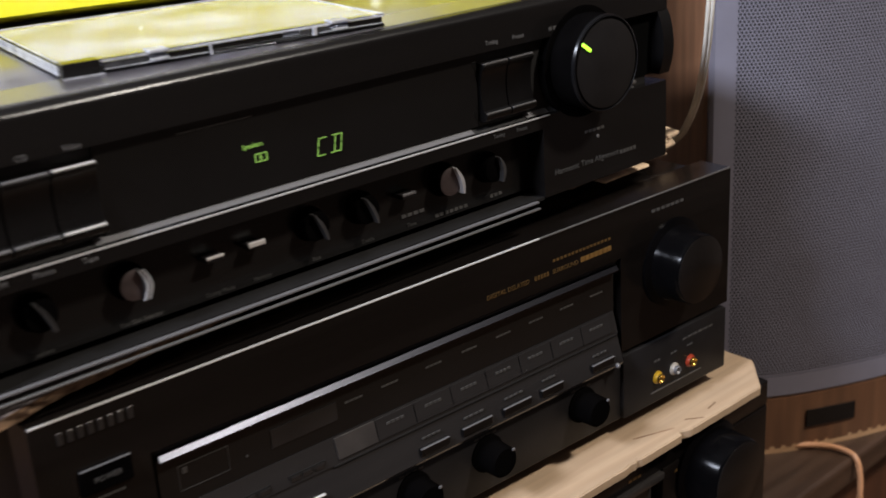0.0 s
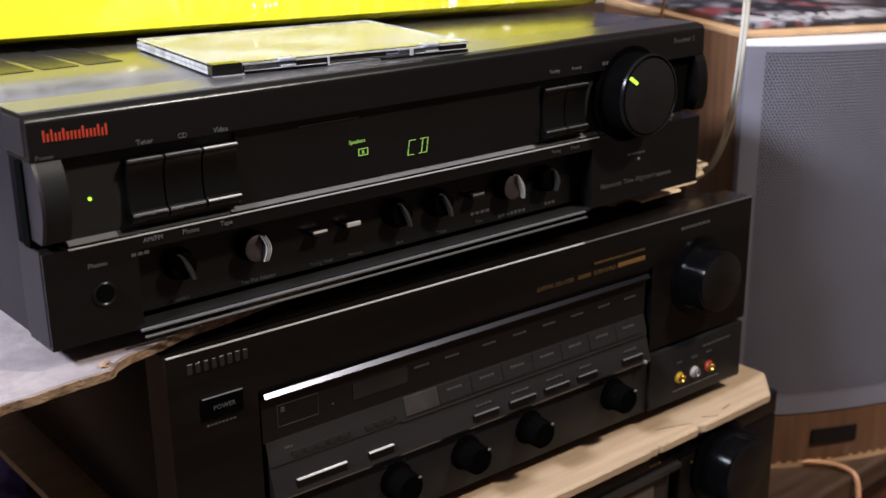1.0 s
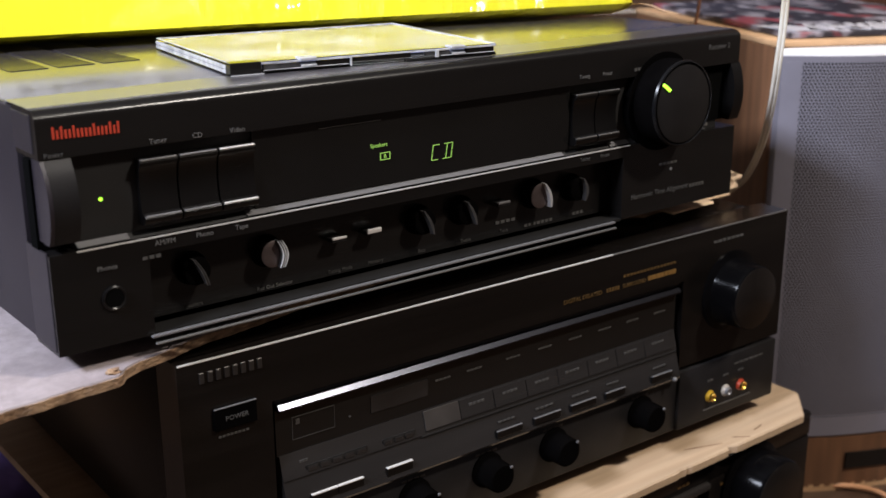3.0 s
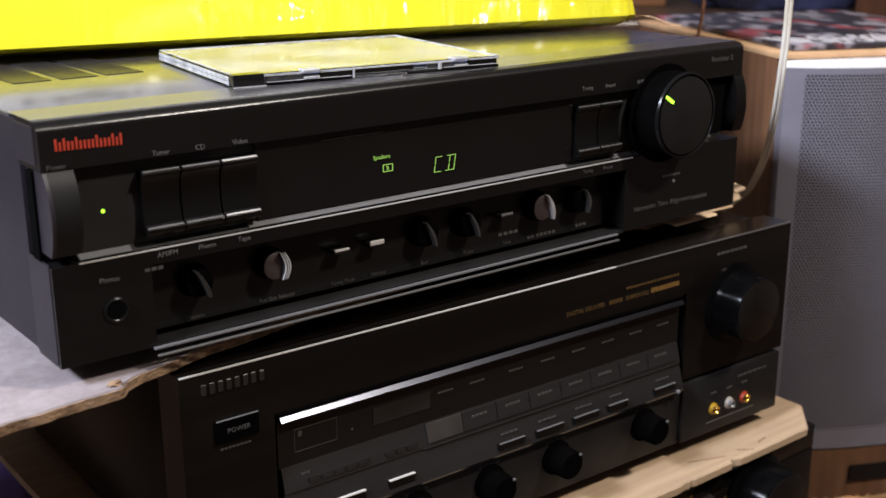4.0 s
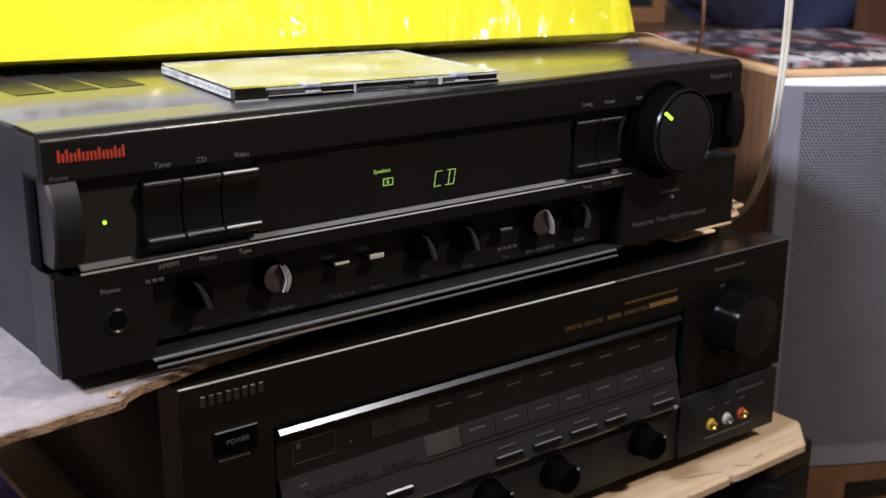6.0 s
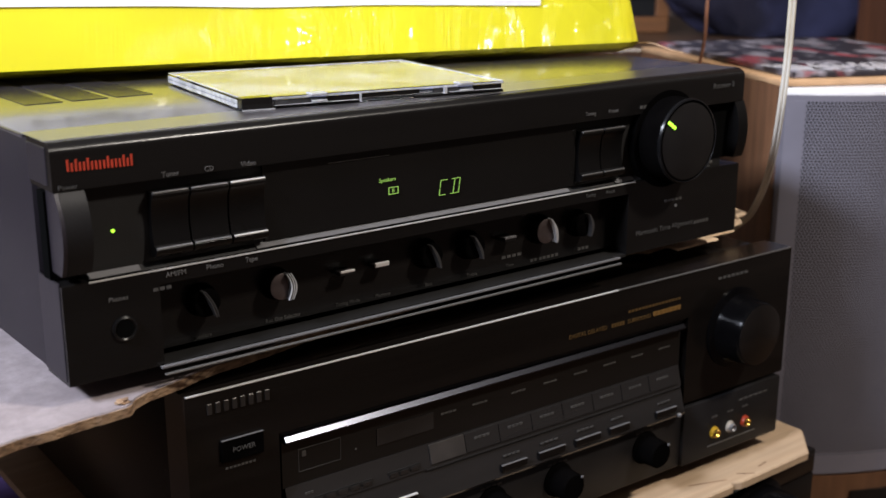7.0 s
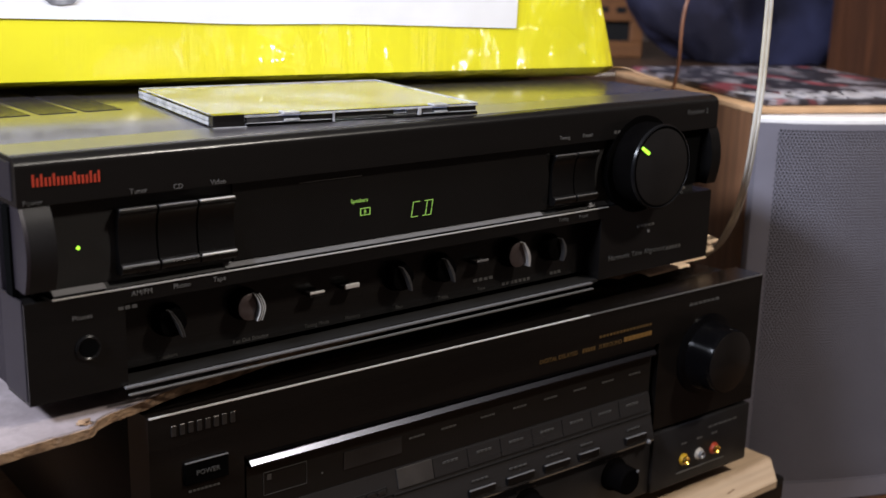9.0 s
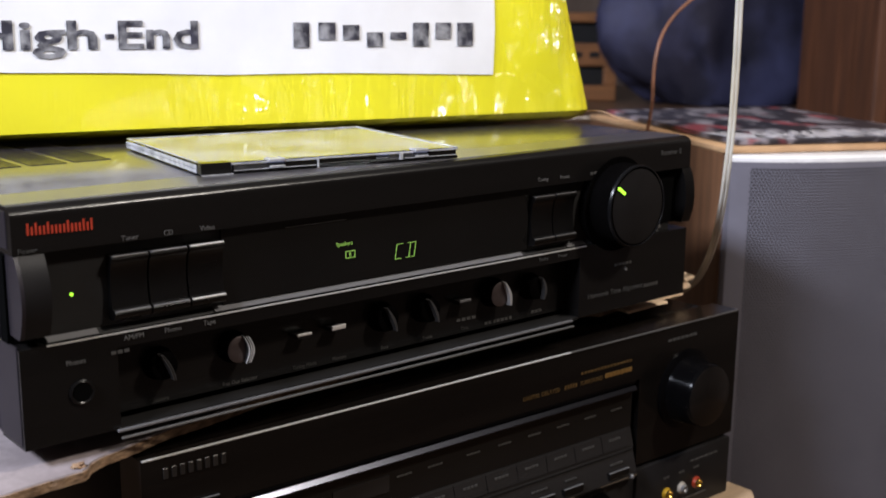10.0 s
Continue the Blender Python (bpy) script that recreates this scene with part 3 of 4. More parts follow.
T("Tone", 0.0027, 0.2480, 0.0046, 0.0117, PRINT_DIM)
bars(0.2450, 0.2600, 0.0118, 0.0098, 0.0016, 4, PRINT_DIM, rec, RO)
bars(0.2660, 0.2880, 0.0118, 0.0046, 0.0016, 7, PRINT_DIM, rec, RO)
bars(0.3030, 0.3120, 0.0118, 0.0050, 0.0016, 3, PRINT_DIM, rec, RO)
bars(0.3370, 0.3490, 0.0000, 0.0850, 0.0018, 4, PRINT_DIM, rec, RO)
T("Receiver 2", 0.0046, 0.4005, 0.0915, m=PRINT_DIM)
bars(0.3620, 0.3780, 0.0000, 0.0272, 0.0014, 5, PRINT_DIM, rec, RO)
bars(0.3900, 0.4040, 0.0000, 0.0098, 0.0020, 5, PRINT_DIM, rec, RO)
bars(0.0390, 0.0480, 0.0000, 0.0340, 0.0014, 3, PRINT_DIM, rec, RO)

# glowing display: small word, boxed letter, two segment characters
T("Speakers", 0.0028, 0.1585, 0.0650, 0.0032, GREEN_GLOW, name="display_word")
boxed = bmesh.new()
for a in ((0.1643, 0.1701, 0.0583, 0.0586), (0.1643, 0.1701, 0.0616, 0.0619), (0.1643, 0.1646, 0.0586, 0.0616), (0.1698, 0.1701, 0.0586, 0.0616)):
    block(a[0], a[1], 0.0031, 0.0036, a[2], a[3], bm=boxed)
R("display_box", boxed, GREEN_GLOW, "lit frame")
T("B", 0.0028, 0.1662, 0.0592, 0.0032, GREEN_GLOW, name="display_letter")


def segments(x, z, w, h, which):
    bm = bmesh.new()
    s, t = 0.00062, 0.00050
    spans = {"top": (0, w, h - t, h), "low": (0, w, 0, t), "lt": (0, s, h / 2, h), "lb": (0, s, 0, h / 2), "rt": (w - s, w, h / 2, h), "rb": (w - s, w, 0, h / 2),
             "ct": (w * 0.30, w * 0.30 + s, h / 2, h), "cb": (w * 0.30, w * 0.30 + s, 0, h / 2)}
    for k in which:
        a, b, c, d = spans[k]
        block(a + 0.0002, b - 0.0002, 0.0031, 0.0036, c + 0.00025, d - 0.00025 if d - c > 0.002 else d, bm=bm)
    for v in bm.verts:
        v.co.x += x + 0.16 * v.co.z
        v.co.z += z
    return R("display_character", bm, GREEN_GLOW, "lit segment character")


segments(0.1950, 0.0534, 0.0046, 0.0080, ("top", "low", "lt", "lb"))
segments(0.2022, 0.0534, 0.0058, 0.0080, ("top", "low", "ct", "cb", "rt", "rb"))

# vent slots in the cover, and feet
for x0, x1 in ((0.028, 0.0465), (0.0510, 0.0695), (0.0735, 0.0930)):
    grid = R("vent", block(x0, x1, 0.1085, 0.250, 0.1008, 0.10165), BLACK_MATT, "dark ventilation field in the cover")
    for i in range(48):
        y = 0.1095 + 0.003 * i
        if y < 0.249:
            part("vent_slat", block(x0, x1, y, y + 0.0017, 0.1012, 0.1021), COVER, grid)
for x, y in ((0.045, 0.045), (0.385, 0.045), (0.045, 0.30), (0.385, 0.30)):
    R("foot", turned([(0.016, -0.0095), (0.017, -0.005), (0.017, 0.0)], (x, y, 0.0), "z", 24), BLACK_MATT)

# ---- torn card sheet between the two receivers ----
def torn_sheet(name, x0, x1, front, back, z0, z1, face, edge, at_pose, label, category, seed, amp, base_z, splinter=0.0):
    """A thin sheet with a ragged near edge; its core shows along the edge."""
    ob = thing(name, at_pose, label, category)
    n = 240
    for nm, m, za, zb, inset, k in (("face", face, z1 - 0.0007, z1, 0.0, 1.0), ("core", edge, z0, z1 - 0.0007, -0.0004, 1.15)):
        bm = bmesh.new()
        cols = []
        for i in range(n + 1):
            x = x0 + (x1 - x0) * i / n
            rag = amp * k * (wobble(x, 60, seed) * 0.6 + wobble(x, 210, seed + 2) * 0.45 + max(0.0, wobble(x, 38, seed + 5) - 0.30) * 5.0)
            if splinter:
                tooth = (x * 140 + 2 * wobble(x, 35, seed)) % 1.0
                rag = amp * k * (0.22 * wobble(x, 25, seed) + 0.15 * wobble(x, 300, seed + 2)) + splinter * (1 - tooth) * max(0.0, wobble(x, 33, seed + 5) - 0.25) * 2.2
            y = front(x) + inset + rag
            lift = 0.0008 * wobble(x, 45, seed + 8)
            cols.append([bm.verts.new((x, y, za - base_z)), bm.verts.new((x, y + (0.0004 if nm == "face" else -0.0002), zb - base_z + lift * 0.2)),
                         bm.verts.new((x, back, zb - base_z)), bm.verts.new((x, back, za - base_z))])
        for a, b in zip(cols, cols[1:]):
            for j in range(4):
                bm.faces.new((a[j], b[j], b[(j + 1) % 4], a[(j + 1) % 4]))
        bm.faces.new(cols[0])
        bm.faces.new(list(reversed(cols[-1])))
        part(nm, bm, m, ob)
    return ob


card = torn_sheet("card_sheet", -0.22, 0.472, lambda x: -0.0155 + 0.107 * (x + 0.03) + 0.022 * max(0.0, math.sin(math.pi * min(1.0, max(0.0, (x - 0.022) / 0.36)))) ** 0.45, 0.33, -0.0145, -0.0096, CARD_FACE, CARD_EDGE, pose(0, 0, -0.0162),
                  "pale-faced cardboard sheet with a torn brown edge", "cardboard", 1.7, 0.0016, -0.0162)
chip = bmesh.new()
for x0, x1, y0, y1, z0, z1 in ((0.4680, 0.4800, 0.028, 0.040, -0.0040, -0.0010), (0.4610, 0.4745, 0.028, 0.044, -0.0100, -0.0042), (0.436, 0.464, 0.024, 0.05, -0.0118, -0.0098),
                               (0.396, 0.438, 0.018, 0.05, -0.0124, -0.0106)):
    bmesh.ops.subdivide_edges(chip, edges=list(block(x0, x1, y0, y1, z0, z1, 0.0014, 2, chip).edges)[-1:], cuts=1)
for v in chip.verts:
    v.co += 0.0022 * noise.noise_vector(v.co * 120) + 0.0010 * noise.noise_vector(v.co * 420)
    v.co.z += 0.0162
part("torn_flap", chip, TORN_PALE, card, "pale torn corner flap")
nub = bmesh.new()
bmesh.ops.create_icosphere(nub, subdivisions=3, radius=1)
for v in nub.verts:
    k = 1 + 0.7 * noise.noise(v.co * 1.7)
    v.co = Vector((0.0195 + 0.0030 * k * v.co.x, -0.0065 + 0.0022 * k * v.co.y, 0.0072 + 0.0014 * k * v.co.z))
part("torn_flap", nub, CARD_EDGE, card, "small torn tuft")

# ---- lower receiver ----
SO = (0, 0, 0.1575)
low = thing("surround_receiver", pose(0.0500, 0.0005, -0.1575, 0, 0, -1.3), "black surround receiver with gold print, on a wooden board", "receiver")
S = lambda name, bm, m, label="", smooth=False: part(name, bm, m, low, label, SO, smooth)
S("cover", block(0.012, 0.418, 0.022, 0.33, -0.1475, -0.0178, 0.002), COVER_DARK, "black painted steel cover", True)
# fascia pieces round the control field
S("fascia_left", block(0.0, 0.0465, 0.0, 0.022, -0.1475, -0.0178), BROWN_BLACK, "", True)
S("fascia_top", block(0.0465, 0.4300, 0.0, 0.022, -0.0470, -0.0178), BROWN_BLACK, "", True)
S("fascia_right", block(0.3320, 0.4300, 0.0, 0.022, -0.1045, -0.0470), BROWN_BLACK, "", True)
S("fascia_lower_right", block(0.3320, 0.4275, -0.0015, 0.022, -0.1475, -0.1068, 0.0012), BLACK_SATIN, "", True)
S("fascia_lower", block(0.0485, 0.3320, 0.0005, 0.022, -0.1475, -0.1110, 0.0012), BLACK_SATIN, "", True)
S("field_back", block(0.0450, 0.3340, 0.0100, 0.022, -0.1475, -0.0450), BLACK_MATT)
# edge highlight put into the colour, bright at left and dim at right
S("top_edge", block(0.0006, 0.2700, -0.0003, 0.0010, -0.0184, -0.0176, 0.0003), CHROME, "upper edge with a painted highlight")
S("top_edge", block(0.2702, 0.4294, -0.0003, 0.0010, -0.0184, -0.0176, 0.0003), STEEL_DARK, "upper edge where the highlight fades")
bar = [(0.0100, -0.0502), (0.0006, -0.0504), (-0.0012, -0.0526), (-0.0012, -0.0534), (-0.0004, -0.0540), (0.0100, -0.0540)]
S("bright_bar", prism(bar, 0.0495, 0.3290), MIRROR_BAR, "long bright metal bar", True)
S("upper_strip", prism([(0.0100, -0.0466), (0.0004, -0.0468), (0.0020, -0.0498), (0.0100, -0.0501)], 0.0480, 0.3305), DECK_GREY, "dark bevelled strip")
glass = S("window_glass", block(0.0490, 0.3290, 0.0030, 0.0060, -0.0782, -0.0536), BLACK_GLOSS, "glossy black display window")
# sensor outline, faint display field and print in the window
sensor = bmesh.new()
for a in ((0.0580, 0.0820, -0.0600, -0.0598), (0.0580, 0.0820, -0.0717, -0.0715), (0.0580, 0.0582, -0.0715, -0.0600), (0.0818, 0.0820, -0.0715, -0.0600)):
    block(a[0], a[1], 0.0027, 0.0032, a[2], a[3], bm=sensor)
S("sensor_outline", sensor, DIM_METAL)
S("sensor_mark", block(0.0600, 0.0622, 0.0027, 0.0032, -0.0640, -0.0612), DIM_METAL)
S("window_dot", turned([(0.0006, -0.001), (0.0006, 0.0003)], (0.0908, 0.0030, -0.0686), seg=10), PRINT_DIM)
S("display_field", block(0.1034, 0.1390, 0.0026, 0.0032, -0.0705, -0.0612), mat("grey_display_field", (0.014, 0.013, 0.013), 0.25, 0, 0.3, 40, 0), "grey unlit display field")
for u in (0.1440, 0.1652, 0.1925, 0.2160, 0.2395, 0.2630, 0.2862, 0.3097):
    bars(u, u + 0.0105, 0.0030, -0.0642, 0.0010, 4, PRINT_DIM, low, SO, gap=0.15)
# sloping control deck
slope = lambda z: 0.0025 - (-0.0780 - z) / 0.0300 * 0.0080
S("control_deck", prism([(0.0100, -0.0780), (0.0025, -0.0780), (slope(-0.0905), -0.0905), (slope(-0.0905) + 0.0008, -0.0907), (-0.0050, -0.1072), (-0.0044, -0.1086), (0.0100, -0.1086)], 0.0500, 0.3280), DECK_GREY, "sloping charcoal control deck", True)
S("deck_line", prism([(slope(-0.0905) - 0.0003, -0.0905), (slope(-0.0912) - 0.0003, -0.0912), (slope(-0.0912) + 0.001, -0.0912), (slope(-0.0905) + 0.001, -0.0905)], 0.132, 0.327), BLACK_MATT)
for i in range(8):
    u = 0.1352 + 0.0236 * i
    key = S("function_key", prism([(slope(-0.0786) + 0.002, -0.0786), (slope(-0.0786) - 0.0008, -0.0786), (slope(-0.0885) - 0.0008, -0.0885), (slope(-0.0885) + 0.002, -0.0885)], u, u + 0.0230),
            DECK_GREY if i else mat("paler_grey_key", (0.030, 0.026, 0.024), 0.4, 0, 0.3, 60, 0.05), "flat function key")
    if i:
        bars(u + 0.006, u + 0.017, slope(-0.0822) - 0.0010, -0.0828, 0.0013, 4, PRINT_DIM, key, (0, 0, 0))
for u0, u1, n in ((0.0630, 0.0985, 5), (0.1080, 0.1280, 3)):
    S("slot", block(u0, u1, slope(-0.086) - 0.0006, slope(-0.086) + 0.001, -0.0898, -0.0858), BLACK_MATT)
    for i in range(n):
        w = (u1 - u0) / n
        S("indicator", block(u0 + (i + 0.14) * w, u0 + (i + 0.86) * w, slope(-0.086) - 0.0012, slope(-0.086), -0.0891, -0.0866), DECK_GREY)
bars(0.0600, 0.0650, slope(-0.0835) - 0.0001, -0.0838, 0.0012, 3, PRINT_DIM, low, SO)
for u0, u1 in ((0.0632, 0.0782, ), (0.0785, 0.0935), (0.1078, 0.1238)):
    k = S("deck_key", block(u0, u1, slope(-0.100) - 0.0012, slope(-0.100) + 0.002, -0.1048, -0.1000, 0.0003), KEY_BLACK)
    part("key_edge", block(u0, u1, slope(-0.0995) - 0.0018, slope(-0.0995), -0.1005, -0.0998, 0.0002), CHROME, k, "bright key edge")
for u0, u1 in ((0.1800, 0.1982), (0.2072, 0.2271), (0.2354, 0.2550), (0.2630, 0.2792), (0.3024, 0.3201)):
    k = S("deck_key", block(u0, u1, slope(-0.102) - 0.0016, slope(-0.102) + 0.002, -0.1050, -0.1008, 0.0003), KEY_BLACK)
    part("key_edge", block(u0, u1, slope(-0.1008) - 0.0021, slope(-0.1008) - 0.0008, -0.1011, -0.1006, 0.0002), TRIM, k)
    bars(u0 + 0.003, u1 - 0.003, slope(-0.0968) - 0.0001, -0.0974, 0.0010, 4, PRINT_DIM, low, SO)
S("sensor_bead", turned([(0.0014, -0.001), (0.0014, 0.001), (0.0008, 0.0018)], (0.3225, slope(-0.1065), -0.1075), seg=14), TRIM)
# row of small knobs
for u in (0.1280, 0.1775, 0.2270, 0.2990):
    k = S("mode_knob", turned([(0.0105, 0.0), (0.0105, 0.001), (0.0090, 0.0020), (0.0086, 0.0130), (0.0076, 0.0142)], (u, 0.0005, -0.1250), seg=36), KNOB_BLACK, "small round black knob", True)
    # pale block on the face as its upper-right highlight
    part("knob_glint", block(u + 0.0048, u + 0.0066, -0.0146, -0.0134, -0.1200, -0.1186, 0.0004), TRIM, k)
    bars(u - 0.008, u + 0.008, 0.0005, -0.1150, 0.0012, 4, PRINT_DIM, low, SO)
# big knob, power key, sockets
k = S("volume_knob", turned([(0.0265, 0.0), (0.0265, 0.0012), (0.0225, 0.0026), (0.0214, 0.0060), (0.0208, 0.0180), (0.0200, 0.0196), (0.0190, 0.0201)], (0.3770, 0, -0.0622), seg=60), KNOB_SIDE,
      "large round black volume knob", True)
part("face", turned([(0.0196, 0.0190), (0.0196, 0.0202), (0.0190, 0.0206)], (0.3770, 0, -0.0622), seg=60), BROWN_BLACK, k, "flat brown-black face", smooth=True)
k = S("power_key", block(0.0160, 0.0378, -0.0016, 0.004, -0.0535, -0.0424, 0.0005), KNOB_BLACK, "rectangular power key")
part("key_edge", block(0.0162, 0.0376, -0.0019, -0.0008, -0.0428, -0.0423, 0.0002), TRIM, k, "bright key edge")
lettering("POWER", 0.0034, (0.0214, -0.0019, SO[2] - 0.0492), PRINT_DIM, low)
bars(0.0182, 0.0342, 0.0, -0.0576, 0.0010, 8, PRINT_DIM, low, SO)
logo = bmesh.new()
for i in range(4):
    x0 = 0.0106 + 0.0083 * i
    for a, b in ((x0, x0 + 0.0024), (x0 + 0.0042, x0 + 0.0066)):
        block(a, b, -0.0006, 0.0004, -0.0286, -0.0234, 0.0002, 1, logo)
tagged(S("maker_mark", logo, mat("silver_badge", (0.052, 0.047, 0.044), 0.4, 0.8, 0.1, 100, 0), "grey metal badge of plain upright blocks"), kind="stuff")
bars(0.2790, 0.3245, 0.0, -0.0335, 0.0014, 16, GOLD_PRINT, low, SO, "gold_bar", 0.35)
lettering("DIGITAL DELAYED", 0.0036, (0.2318, -0.0002, SO[2] - 0.0400), GOLD_PRINT, low)
bars(0.2655, 0.2765, 0.0, -0.0400, 0.0024, 5, GOLD_PRINT, low, SO, "gold_bar", 0.35)
lettering("SURROUND", 0.0036, (0.2785, -0.0002, SO[2] - 0.0400), GOLD_PRINT, low)
bars(0.3000, 0.3245, 0.0, -0.0398, 0.0028, 7, mat("bright_gold_print", (0.22, 0.12, 0.035), 0.4, 0.4, 0.1, 300, 0), low, SO, "gold_bar", 0.12)
bars(0.3580, 0.3870, 0.0, -0.0275, 0.0016, 7, PRINT_DIM, low, SO)
for u, m, nm in ((0.3618, YELLOW_PLASTIC, "yellow"), (0.3772, WHITE_PLASTIC, "white"), (0.3922, RED_PLASTIC, "red")):
    j = S("phono_socket", turned([(0.0040, 0.0), (0.0040, 0.0006), (0.0032, 0.0009), (0.0030, 0.0018), (0.0026, 0.0020)], (u, -0.0015, -0.1310), seg=28), m, nm + " ringed phono socket", True)
    part("socket_tip", turned([(0.0027, 0.0012), (0.0027, 0.0034), (0.0023, 0.0038), (0.0012, 0.0026)], (u, -0.0015, -0.1310), seg=24), GOLD if nm != "white" else TRIM, j, "metal sleeve", smooth=True)
    bars(u - 0.003, u + 0.003, -0.0015, -0.1205, 0.0011, 2, PRINT_DIM, low, SO)
bars(0.3850, 0.4150, -0.0015, -0.1150, 0.0012, 6, PRINT_DIM, low, SO)
S("socket_line", block(0.3560, 0.4030, -0.0020, -0.0010, -0.1400, -0.1394), STEEL_DARK)
for u, y in ((0.06, 0.050), (0.375, 0.050), (0.06, 0.30), (0.375, 0.30)):
    S("foot", turned([(0.017, -0.1575), (0.018, -0.152), (0.018, -0.147)], (u, y, 0.0), "z", 24), BLACK_MATT)

# ---- raw board under it ----
board = torn_sheet("wooden_board", 0.045, 0.512, lambda x: -0.0320 + (0.9 * (x - 0.485) if x > 0.485 else 0.0), 0.34, -0.1632, -0.1577, RAW_WOOD, RAW_WOOD, pose(0, 0, -0.1640),
                   "pale raw wooden board with a splintered edge", "board", 5.2, 0.0019, -0.1640, 0.0080)
for sx, sy, ln, a in ((0.395, -0.020, 0.028, -20), (0.425, -0.0265, 0.012, -35), (0.445, -0.0245, 0.010, 10)):
    crack = block(-ln / 2, ln / 2, -0.0005, 0.0005, 0.0058, 0.00645)
    crack.transform(pose(sx, sy, 0, 0, 0, a))
    part("crack", crack, CARD_EDGE, board, "dark split in the wood")

# ---- third unit at the bottom ----
amp = thing("amplifier", pose(0.077, -0.024, -0.290), "black amplifier with a large knob, on the table", "amplifier")
part("case", block(0.003, 0.427, 0.020, 0.34, 0.012, 0.1255, 0.002), COVER_DARK, amp, "black painted steel case", smooth=True)
part("fascia_top", block(0.0, 0.430, 0.0, 0.020, 0.108, 0.1258, 0.0015), BROWN_BLACK, amp, smooth=True)
part("fascia_right", block(0.322, 0.430, 0.0, 0.020, 0.008, 0.108, 0.0015), BROWN_BLACK, amp, smooth=True)
part("fascia_edge", block(0.0, 0.320, -0.003, 0.004, 0.1035, 0.1085, 0.001), DECK_GREY, amp, "raised lip", smooth=True)
part("fascia_plate", block(0.0, 0.318, 0.006, 0.020, 0.008, 0.1035), DECK_GREY, amp, "grey set-back plate")
part("plate_panel", block(0.255, 0.300, 0.003, 0.007, 0.030, 0.098, 0.001), mat("warm_grey_panel", (0.075, 0.062, 0.052), 0.5, 0, 0.15, 60, 0.05), amp, "warm grey panel")
k = part("volume_knob", turned([(0.030, -0.001), (0.030, 0.002), (0.0262, 0.0040), (0.0250, 0.0230), (0.0240, 0.0248), (0.0228, 0.0253)], (0.3640, 0, 0.0930), seg=60), KNOB_SIDE, amp,
         "large round black knob", smooth=True)
part("face", turned([(0.0235, 0.0240), (0.0235, 0.0254), (0.0228, 0.0258)], (0.3640, 0, 0.0930), seg=60), BROWN_BLACK, k, "flat brown-black face", smooth=True)
for u, z in ((0.290, 0.1130), (0.333, 0.1010)):
    bars(u, u + 0.012, 0.0, z, 0.0016, 3, GOLD_PRINT, amp, (0, 0, 0), "gold_bar")
for u, y in ((0.05, 0.05), (0.38, 0.05), (0.05, 0.30), (0.38, 0.30)):
    part("foot", turned([(0.018, 0.0), (0.019, 0.012)], (u, y, 0), "z", 24), BLACK_MATT, amp)

# ---- disc case on the upper receiver ----
DW, DD = 0.1420, 0.1140
disc = thing("disc_case", pose(0.1000, 0.0285, 0.1020, 0, 0, -8.6), "clear disc case with a pale printed booklet, black hinge corner", "disc case")
part("tray", block(0.0012, DW - 0.0012, 0.006, DD - 0.0012, 0.0006, 0.0018, 0.0003), GREY_SMOKE, disc, "smoky lower tray")
part("bottom_sheet", block(0.0, DW, 0.0, DD, 0.0, 0.0006), LID, disc, "clear plastic bottom")
part("booklet", block(0.003, DW - 0.003, 0.010, DD - 0.003, 0.0026, 0.0038), BOOKLET, disc, "pale olive and cream printed booklet")
lid = part("lid", block(0.0, DW, 0.0, DD, 0.0044, 0.0056, 0.0003), LID, disc, "clear plastic lid")
lid.visible_shadow = False
for a in ((-0.0004, 0.0010, 0.0052, DD), (DW - 0.0010, DW, 0.004, DD), (0.0010, DW - 0.0010, DD - 0.0010, DD)):
    for z0, z1 in ((0.0007, 0.0024), (0.0027, 0.0043)):
        part("rim", block(a[0], a[1], a[2], a[3], z0, z1, 0.0002), FROSTED, disc, "frosted plastic edge")
for a in ((0.0, 0.0013, 0.0066, DD), (DW - 0.0010, DW, 0.0, DD), (0.0013, DW - 0.0010, DD - 0.0012, DD)):
    part("lid_rim", block(a[0], a[1], a[2], a[3], 0.0055, 0.0059, 0.0001), FROSTED, disc, "pale lid border")
part("hinge", block(0.0, 0.0150, -0.0008, 0.0065, 0.0003, 0.0058, 0.0005), BLACK_GLOSS, disc, "black hinge corner")
part("hinge_edge", block(0.0002, 0.0160, -0.0010, 0.0, -0.0001, 0.0004), FROSTED, disc, "pale lower edge")
for x0, x1, z0, z1, m in ((0.0162, 0.0345, 0.0016, 0.0040, GREY_SMOKE), (0.0430, 0.0600, 0.0016, 0.0040, BLACK_GLOSS), (0.0162, 0.0600, 0.0002, 0.0012, BLACK_SATIN), (0.0615, 0.0930, 0.0020, 0.0042, BLACK_GLOSS),
                          (0.0900, DW, 0.0001, 0.0014, BLACK_SATIN), (0.1010, 0.1150, 0.0020, 0.0040, GREY_SMOKE), (0.1245, DW - 0.001, 0.0018, 0.0042, BLACK_GLOSS)):
    part("front_strip", block(x0, x1, 0.0002, 0.0020, z0, z1, 0.0002), m, disc, "dark strip behind the clear edge")
for x in (0.0385, 0.1195):
    part("tab", block(x - 0.0042, x + 0.0042, -0.0010, 0.0060, 0.0046, 0.0061, 0.0005), FROSTED, disc, "pale translucent hinge tab")
    part("tab_edge", block(x - 0.0040, x + 0.0040, -0.0012, -0.0006, 0.0018, 0.0028, 0.0002), FROSTED, disc, "pale tab edge")
